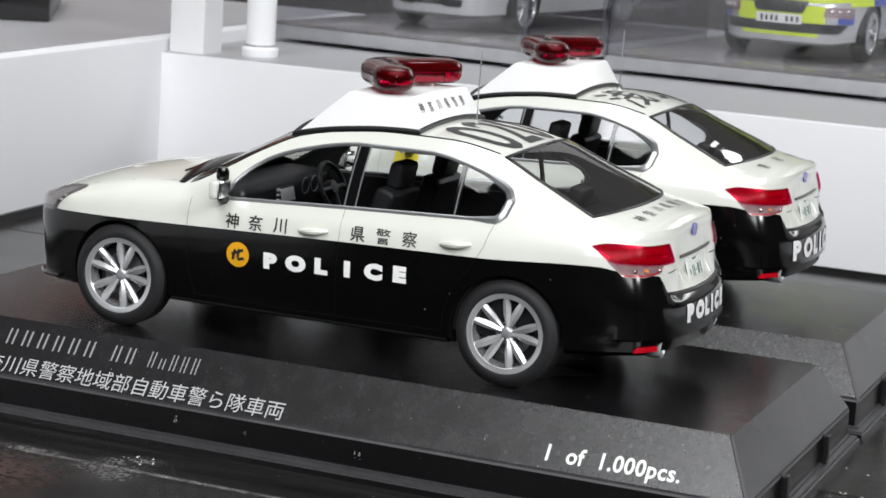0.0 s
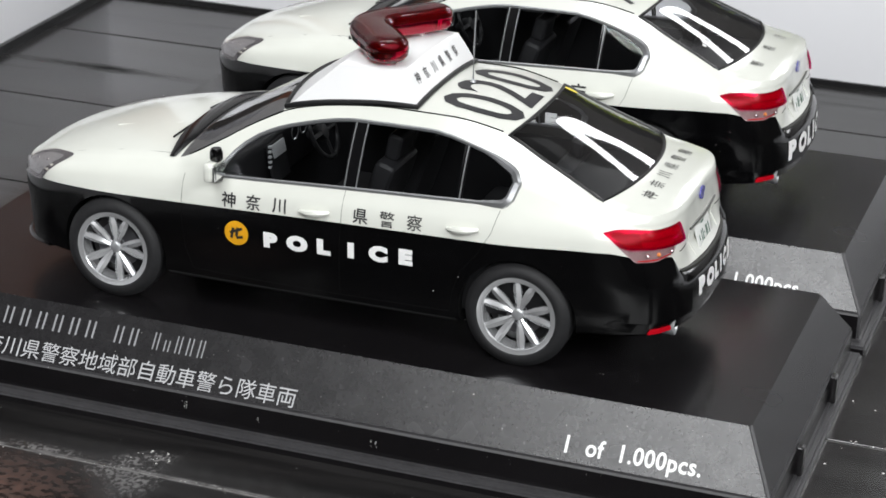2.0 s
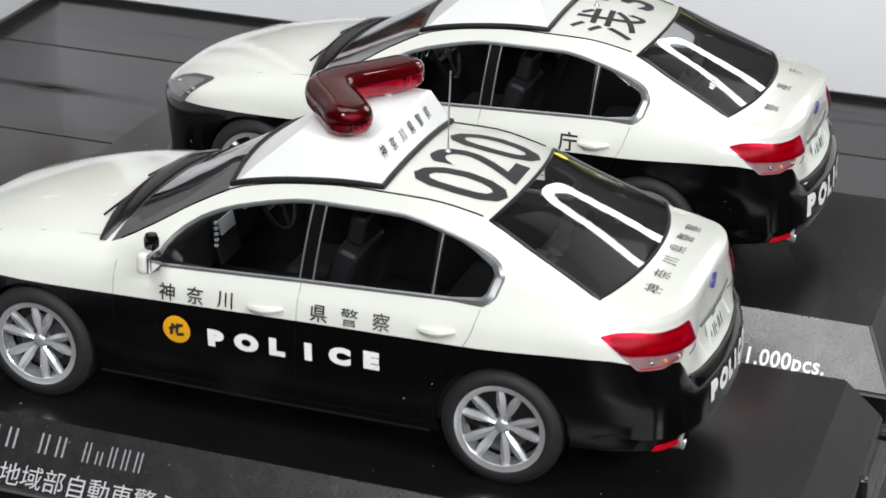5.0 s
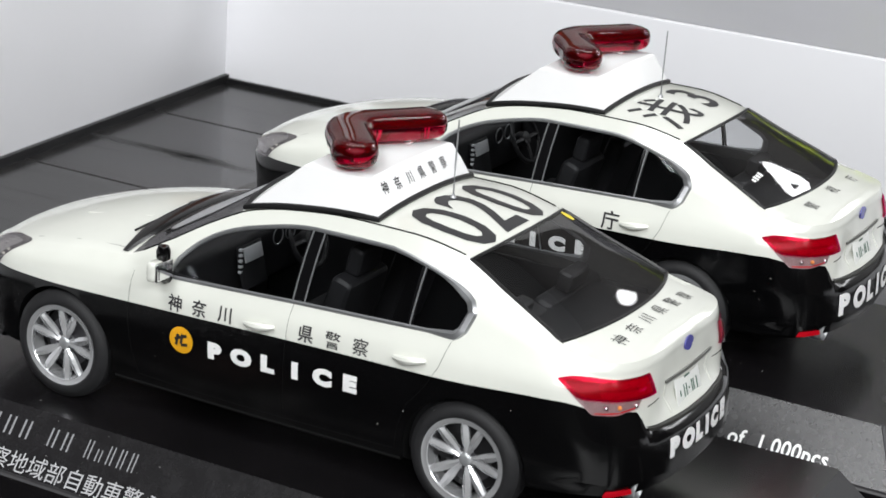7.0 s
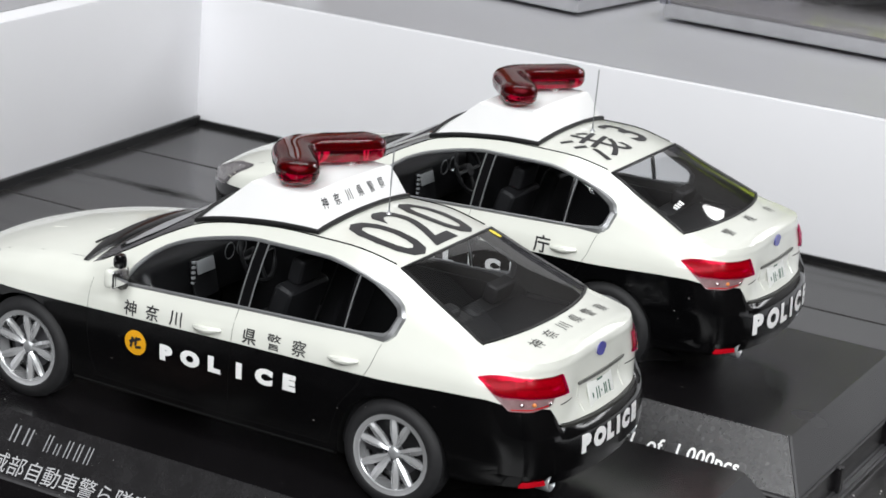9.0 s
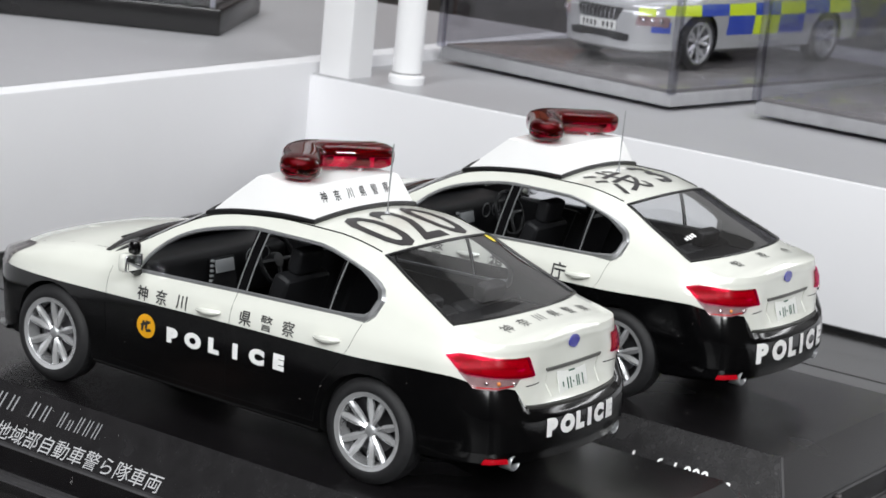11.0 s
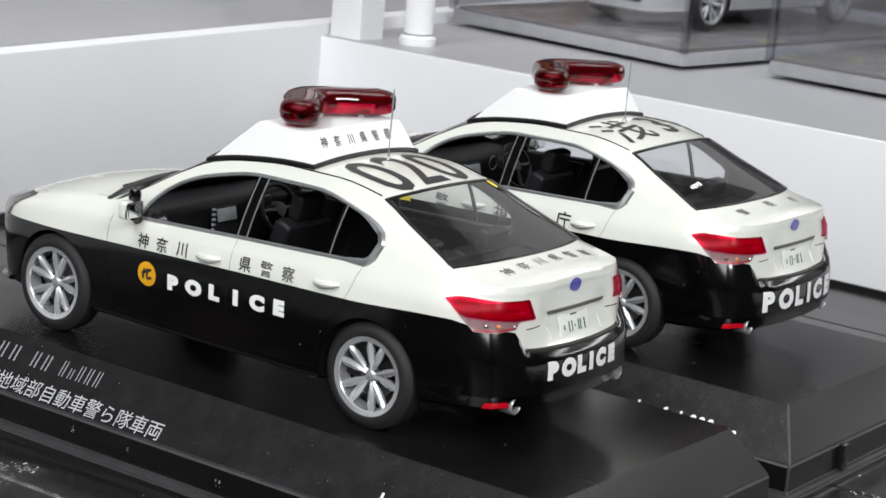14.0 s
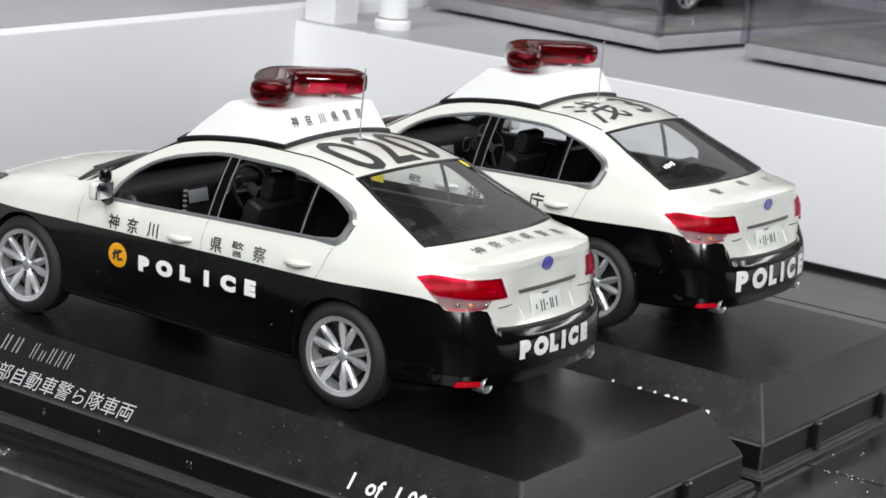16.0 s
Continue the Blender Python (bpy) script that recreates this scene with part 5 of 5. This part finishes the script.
def display_case(x0, x1, y0, y1, z, height, label, rz=0):
    ob = thing("display_case", ((x0 + x1) / 2, (y0 + y1) / 2, z), label, "display case", "display cases", rz)
    w, d = (x1 - x0) / 2, (y1 - y0) / 2
    for sx in (-1, 1):
        for sy in (-1, 1):
            part("foot", lathe([(0.07, 0), (0.08, 0.01), (0.08, 0.045), (0.07, 0.05)], "z", 14), EDGE, ob).location = ((sx * (w - 0.35)) * K, (sy * (d - 0.3)) * K, 0)
    part("tray", box(-w, w, -d, d, 0.05, 0.20, 0.02), CASE_TRAY, ob, "frosted acrylic case base")
    part("floor_plate", box(-w + 0.05, w - 0.05, -d + 0.05, d - 0.05, 0.203, 0.245, 0.01), CASE_BASE, ob, "smoky grey floor plate")
    for name, b in (("pane", box(-w, w, -d, -d + 0.04, 0.203, height)), ("pane", box(-w, w, d - 0.04, d, 0.203, height)),
                    ("pane", box(-w, -w + 0.04, -d + 0.043, d - 0.043, 0.203, height)), ("pane", box(w - 0.04, w, -d + 0.043, d - 0.043, 0.203, height)), ("lid", box(-w, w, -d, d, height + 0.003, height + 0.04))):
        p = part(name, b, ACRYLIC, ob)
        p.visible_shadow = False
    for sx in (-1, 1):
        part("corner_edge", box(sx * w - 0.04, sx * w + 0.04, -d - 0.04, -d + 0.04, 0.2, height, 0.01), EDGE_CLEAR, ob, "thick clear corner edge")
    return ob


display_case(-5.75, -2.25, 10.0, 15.3, BACK_TOP + 0.006, 2.3, "clear acrylic case holding a silver model police car", -7)
display_case(-1.72, 1.78, 10.35, 15.65, BACK_TOP + 0.006, 2.3, "clear acrylic case holding a yellow model police car", -3)

SILVER_CAR = material("silver_car_paint", (0.60, 0.61, 0.61), 0.25, metal=0.4, vary=0.04, size=2, coat=0.5)
FLUOR = material("fluorescent_yellow", (0.62, 0.78, 0.02), 0.35, vary=0.04, size=2, coat=0.3)
POLICE_BLUE = material("police_blue", (0.03, 0.07, 0.42), 0.35, vary=0.06, size=2, coat=0.3)


def patrol_car(place, upper, lower, label, yellow_front, rz=90):
    """A model patrol car with blue and yellow checks, its nose to the front of the shelf."""
    ob = thing("patrol_car", place, label, "model car", "cars in the cases", rz=rz)
    skin, tree, (q, grid, low_row) = build_skin()
    part("body", skin[(BODY_WHITE, 0)], upper, ob, sharp=40)
    part("lower_body", skin[(BODY_BLACK, 0)], lower, ob, sharp=40)
    for k in (-1, 1, -2, 2):
        part("wheel_well", skin[(WELL, k)], DARKWELL, ob)
    for key, name in ((WINDSCREEN, "windscreen"), (REAR_GLASS, "rear_window")):
        part(name, skin[(key, 0)], REAR_PANE, ob)
    for side in (-1, 1):
        for key, name in ((GLASS_FRONT, "front_side_window"), (GLASS_REAR, "rear_side_window"), (GLASS_QUARTER, "quarter_window")):
            part(name, skin[(key, side)], WINDOW, ob)
        part("door_pillar", skin[(PILLAR, side)], TRIM_BLACK, ob)
        for row in range(2):
            for k in range(7):
                x0 = -1.95 + 0.55 * k
                z0 = 0.42 + 0.24 * row
                quad = [(-0.272, -0.118), (0.272, -0.118), (0.272, 0.118), (-0.272, 0.118)]
                if abs(abs(x0 + 0.275) - WHEEL_X) < 0.5 and row == 0:
                    continue
                fr = facing(x0 + 0.275, 1.6 * side, z0 + 0.12, (0, side, 0))
                part("check_panel", drape(polygon(quad, 0.12), fr, tree, 0.004), FLUOR if (k + row) % 2 else POLICE_BLUE, ob)
    gf = lambda z: facing(-3, 0, z, (-1, 0, 0))
    part("grille", drape(polygon(rounded([(-0.34, 0.07), (0.34, 0.07), (0.28, -0.07), (-0.28, -0.07)], 0.03), 0.08), gf(0.63), tree, 0.006, 0.01), TRIM_BLACK, ob)
    for k in range(9):
        x = -0.24 + 0.06 * k
        part("grille_bar", drape(polygon([(x - 0.008, -0.06), (x + 0.008, -0.06), (x + 0.008, 0.06), (x - 0.008, 0.06)], 0.05), gf(0.63), tree, 0.018, 0.006), CHROME if not yellow_front else TRIM_BLACK, ob)
    pl = part("number_plate", drape(polygon(rounded([(-0.27, -0.055), (0.27, -0.055), (0.27, 0.055), (-0.27, 0.055)], 0.01), 0.08), gf(0.485), tree, 0.008, 0.012), PLATE, ob, "white plate with dark bars")
    for x, w in ((-0.2, 0.03), (-0.14, 0.03), (-0.08, 0.03), (-0.02, 0.03), (0.1, 0.03), (0.16, 0.03), (0.22, 0.03)):
        part("plate_bar", drape(polygon([(x - w / 2, -0.032), (x + w / 2, -0.032), (x + w / 2, 0.032), (x - w / 2, 0.032)]), gf(0.485), tree, 0.022), INK, pl)
    if yellow_front:
        part("front_panel", drape(polygon([(-0.52, -0.10), (0.52, -0.10), (0.52, 0.10), (-0.52, 0.10)], 0.08), gf(0.55), tree, 0.003), FLUOR, ob, "fluorescent yellow bumper panel")
        part("lower_grille", drape(polygon(rounded([(-0.74, 0.055), (0.74, 0.055), (0.66, -0.055), (-0.66, -0.055)], 0.03), 0.08), gf(0.392), tree, 0.006, 0.006), TRIM_BLACK, ob)
        part("front_lip", drape(polygon([(-0.45, -0.02), (0.45, -0.02), (0.45, 0.02), (-0.45, 0.02)], 0.08), gf(0.312), tree, 0.005), FLUOR, ob)
    else:
        part("lower_grille", drape(polygon(rounded([(-0.36, 0.04), (0.36, 0.04), (0.33, -0.04), (-0.33, -0.04)], 0.03), 0.08), gf(0.375), tree, 0.005, 0.006), TRIM_BLACK, ob)
        for side in (-1, 1):
            fog = facing(-3, side * 0.58, 0.36, (-1, side * 0.35, 0))
            part("fog_intake", drape(polygon(rounded([(-0.13, 0.04), (0.13, 0.045), (0.11, -0.045), (-0.12, -0.04)], 0.03), 0.06), fog, tree, 0.005, 0.006), TRIM_BLACK, ob)
    for side in (-1, 1):
        hf = facing(-2.9, side * 1.1, 0.67, (-1, side * 0.55, 0.1))
        hl = part("head_lamp", drape(polygon(rounded([(-0.19, -0.06), (0.19, -0.06), (0.2, 0.06), (-0.16, 0.05)], 0.02), 0.06), hf, tree, 0.006, 0.006), REFLECTOR, ob, "clear headlamp")
        part("lamp_cover", drape(polygon(rounded([(-0.19, -0.06), (0.19, -0.06), (0.2, 0.06), (-0.16, 0.05)], 0.02), 0.06), hf, tree, 0.018, 0.006), LENS, hl)
        for k in range(3):
            c = drape(polygon([(-0.1 + 0.1 * k - 0.01, 0), (-0.1 + 0.1 * k + 0.01, 0), (-0.1 + 0.1 * k, 0.01)]), hf, tree, 0.012)
            mid = sum((v.co for v in c.verts), Vector()) / 3
            c.free()
            ball = bmesh.new()
            bmesh.ops.create_uvsphere(ball, u_segments=10, v_segments=8, radius=0.032)
            part("bulb", shift(ball, *mid), CHROME, hl)
        if not yellow_front:
            part("front_panel", drape(polygon([(-0.10, -0.05), (0.10, -0.05), (0.10, 0.09), (-0.10, 0.09)], 0.06), facing(-2.7, side * 1.3, 0.64, (-1, side * 1.2, 0)), tree, 0.005), FLUOR, ob)
        part("corner_panel", drape(polygon([(-0.12, -0.05), (0.12, -0.05), (0.12, 0.08), (-0.12, 0.08)], 0.05), facing(-2.6, side * 1.4, 0.50, (-1, side * 1.1, 0)), tree, 0.006), POLICE_BLUE, ob)
    shell = part("cabin_floor", arc_box([(-0.95, -0.74), (1.75, -0.74), (1.75, 0.74), (-0.95, 0.74)], 0.30, 0.6), INTERIOR, ob)
    for sx in (-1, 1):
        for sy in (-1, 1):
            wheel(ob, sx * WHEEL_X, sy * WHEEL_Y, sy)
    return ob


patrol_car((-3.95, 13.1, BACK_TOP + 0.006 + 0.245), SILVER_CAR, SILVER_CAR, "silver model patrol car with blue and yellow checks", False, 82.5)
patrol_car((0.03, 13.8, BACK_TOP + 0.006 + 0.245), FLUOR, SILVER_CAR, "fluorescent yellow and grey model patrol car", True, 86)

# dark base of another model on the side shelf
dark = thing("model_plinth", (-7.85, 8.2, LEFT_TOP + 0.012), "black model display base under a clear cover", "display base", rz=30)
part("plinth_shell", merge(box(-6.0, 0, 0, 2.7, 0, 0.32, 0.03), box(-5.8, -0.2, 0.2, 2.5, 0.323, 0.5, 0.03)), BASE, dark)
part("corner_edge", box(-0.16, -0.1, 0.1, 0.16, 0.32, 2.4, 0.01), EDGE, dark)
for b in (box(-5.9, -0.1, 0.1, 0.14, 0.33, 2.4), box(-0.14, -0.1, 0.145, 2.6, 0.33, 2.4)):
    p = part("cover_pane", b, ACRYLIC, dark)
    p.visible_shadow = False

# ---- dust ----
rng = random.Random(5)
flecks = bmesh.new()


def fleck(x, y, z, r, nx=(1, 0, 0), ny=(0, 1, 0)):
    a0 = rng.random() * 6
    ux, uy = Vector(nx), Vector(ny)
    n = ux.cross(uy)
    pts = []
    for k in range(5):
        a = a0 + k * 1.2566
        rr = r * rng.uniform(0.5, 1.2)
        pts.append(Vector((x, y, z)) + ux * rr * math.cos(a) + uy * rr * math.sin(a))
    top = flecks.verts.new(Vector((x, y, z)) + n * r * 0.6)
    ring = [flecks.verts.new(p) for p in pts]
    for k in range(5):
        flecks.faces.new((ring[k], ring[(k + 1) % 5], top))


for k in range(120):
    fleck(rng.uniform(-4, 6), rng.uniform(-3.6, -1.5), FLOOR, rng.choice((0.002, 0.003, 0.003, 0.004, 0.006)))
for k in range(170):
    r = rng.choice((0.002, 0.003, 0.004, 0.006))
    fleck(rng.triangular(-3.4, 5.0, rng.choice((-2.0, 0.0, 1.0, 4.0))), -1.98 + rng.gauss(0, 0.014), FLOOR, r)
for k in range(110):
    fleck(rng.uniform(3.3, 5.6), rng.choice((0.11, 2.20)) + rng.gauss(0, 0.02), FLOOR, rng.choice((0.004, 0.006, 0.009)))
for k in range(60):
    fleck(rng.uniform(3.2, 5.0), rng.uniform(-1.3, 3.0), FLOOR, rng.choice((0.004, 0.006, 0.009)))
for k in range(14):
    fleck(-0.58 + rng.gauss(0, 0.05), -1.77 + rng.gauss(0, 0.05), FLOOR, rng.choice((0.004, 0.006, 0.009)))
for dy in (0, 2.9485):
    for k in range(8):
        hit, no = skin_tree.ray_cast(Vector((rng.uniform(-1.9, 2.0), -2, rng.uniform(0.32, 0.74))), Vector((0, 1, 0)))[:2]
        fleck(hit.x, hit.y + dy - 0.001, hit.z, rng.choice((0.002, 0.0025, 0.0035)), (1, 0, 0), (0, 0, 1))
# small knocks on the plinth's upright front
for x, z in ((-0.615, -0.425), (-0.63, -0.43), (-0.13, -0.43), (0.64, -0.425), (0.665, -0.43)):
    for k in range(4):
        fleck(x + rng.gauss(0, 0.006), BASE_FRONT - SLOPE - 0.001, z + rng.gauss(0, 0.012), rng.choice((0.003, 0.004, 0.005)), (1, 0, 0), (0, 0, 1))
for k in range(45):
    for dy in (0, 2.9485):
        fleck(rng.uniform(-2.8, 2.8), dy + rng.uniform(-1.03, 1.0), 0, rng.choice((0.002, 0.003, 0.0045)))
for k in range(40):
    d = rng.uniform(0.02, 0.49)
    p = Vector((rng.uniform(-2.9, 2.9), BASE_FRONT, 0)) - SLOPE_UP * d
    fleck(*p, rng.choice((0.002, 0.003, 0.004)), (1, 0, 0), SLOPE_UP)
for k in range(110):
    p = Vector((rng.triangular(-2.5, 3.0, 2.9), BASE_FRONT, 0)) - SLOPE_UP * rng.uniform(0.02, 0.49)
    fleck(*p, rng.choice((0.0012, 0.0016, 0.002)), (1, 0, 0), SLOPE_UP)
for k in range(150):
    fleck(rng.uniform(-2.8, 2.85), rng.uniform(-1.03, 1.05), 0, rng.choice((0.0012, 0.0016, 0.002)))
dust = tagged(part("dust", shift(flecks, 0, 0, -FLOOR), DUST), "pale specks of dust on table and bases", "dust", kind="stuff")

# ring lamp of the room, out of sight over the rear riser; the rear windows mirror it
GLOW = bpy.data.materials.new("ring_lamp_glow")
GLOW.use_nodes = True
GLOW.node_tree.nodes["Principled BSDF"].inputs["Emission Color"].default_value = (0.97, 0.98, 1, 1)
GLOW.node_tree.nodes["Principled BSDF"].inputs["Emission Strength"].default_value = 9
ring_lamp = thing("ring_lamp", (10.7, 19.0, 11.0), "white ring lamp hanging over the rear shelf", "lamp")
part("tube", sweep([(math.copysign(8.0 * abs(math.cos(a)) ** 0.7, math.cos(a)), 0, math.copysign(2.9 * abs(math.sin(a)) ** 0.7, math.sin(a))) for a in np.linspace(0, 2 * math.pi, 56, endpoint=False)], 0.55, 10, True, up=(0, 1, 0)), GLOW, ring_lamp)
part("bracket", box(-0.2, 0.2, 0.7, 1.0, -2.9, 58.9, 0.05), POST, ring_lamp)

# ---- the room ----
ROOM = material("room_wall_paint", (0.06, 0.053, 0.05), 0.7, vary=0.10, size=200)
PALE = material("pale_reflection_panel", (0.62, 0.61, 0.61), 0.7, vary=0.08, size=200)
WOODEN = material("brown_wood_wall", (0.30, 0.13, 0.08), 0.6, vary=0.25, size=60, stretch=(1, 1, 0.15))
MIDTONE = material("grey_reflection_panel", (0.50, 0.49, 0.49), 0.7, vary=0.08, size=200)
WAINSCOT = material("grey_brown_wall_paint", (0.105, 0.096, 0.092), 0.7, vary=0.1, size=120)
CEIL = material("ceiling_paint", (0.38, 0.38, 0.38), 0.8, vary=0.03, size=200)
HALF = 62
rm = box(-HALF, HALF, -HALF, HALF, FLOOR - 34, 70)
for fc in list(rm.faces):
    if fc.normal.z > 0.5:
        rm.faces.remove(fc)
bmesh.ops.reverse_faces(rm, faces=rm.faces)
# pale, grey and grey-brown panels added on the walls to shape reflections
north = box(-35, -8, HALF - 1, HALF - 0.02, 8.0, 69.9)
setting("toned_panel_middle", box(-7.9, 14, HALF - 1, HALF - 0.02, 8.0, 69.9), WAINSCOT, "added grey-brown wall panel toned for reflections", "wall")
setting("wainscot", box(-40.7, HALF - 0.1, HALF - 1.2, HALF - 0.02, FLOOR - 33.9, 7.95), WAINSCOT, "plain grey-brown lower room wall", "wall")
setting("wainscot_west", box(-40.99, -40.75, 44.0, HALF - 1.3, FLOOR - 33.9, 7.95), WAINSCOT, "plain grey-brown lower room wall", "wall")
setting("toned_panel_north", north, PALE, "added pale grey wall panel toned for reflections", "wall")
west = box(-42, -41, 2.0, 52.0, FLOOR - 33.9, 69.9)
setting("toned_panel_west", west, PALE, "added pale grey wall panel toned for reflections", "wall")
setting("wall_room_end", box(-42, -41, 52.1, HALF - 1.1, FLOOR - 33.9, 69.9), WOODEN, "plain brown wooden wall panel", "wall")
setting("wall_room_corner", box(-40.9, -35.1, HALF - 1, HALF - 0.02, FLOOR - 33.9, 69.9), WOODEN, "plain brown wooden wall panel", "wall")
setting("toned_panel_east_end", box(14.1, HALF - 0.1, HALF - 1, HALF - 0.02, 8.0, 69.9), MIDTONE, "added grey wall panel toned for reflections", "wall")
setting("wall_room", rm, ROOM, "plain brownish room walls", "wall")
setting("ceiling", box(-HALF, HALF, -HALF, HALF, 70.01, 72), CEIL, "plain pale ceiling", "ceiling")
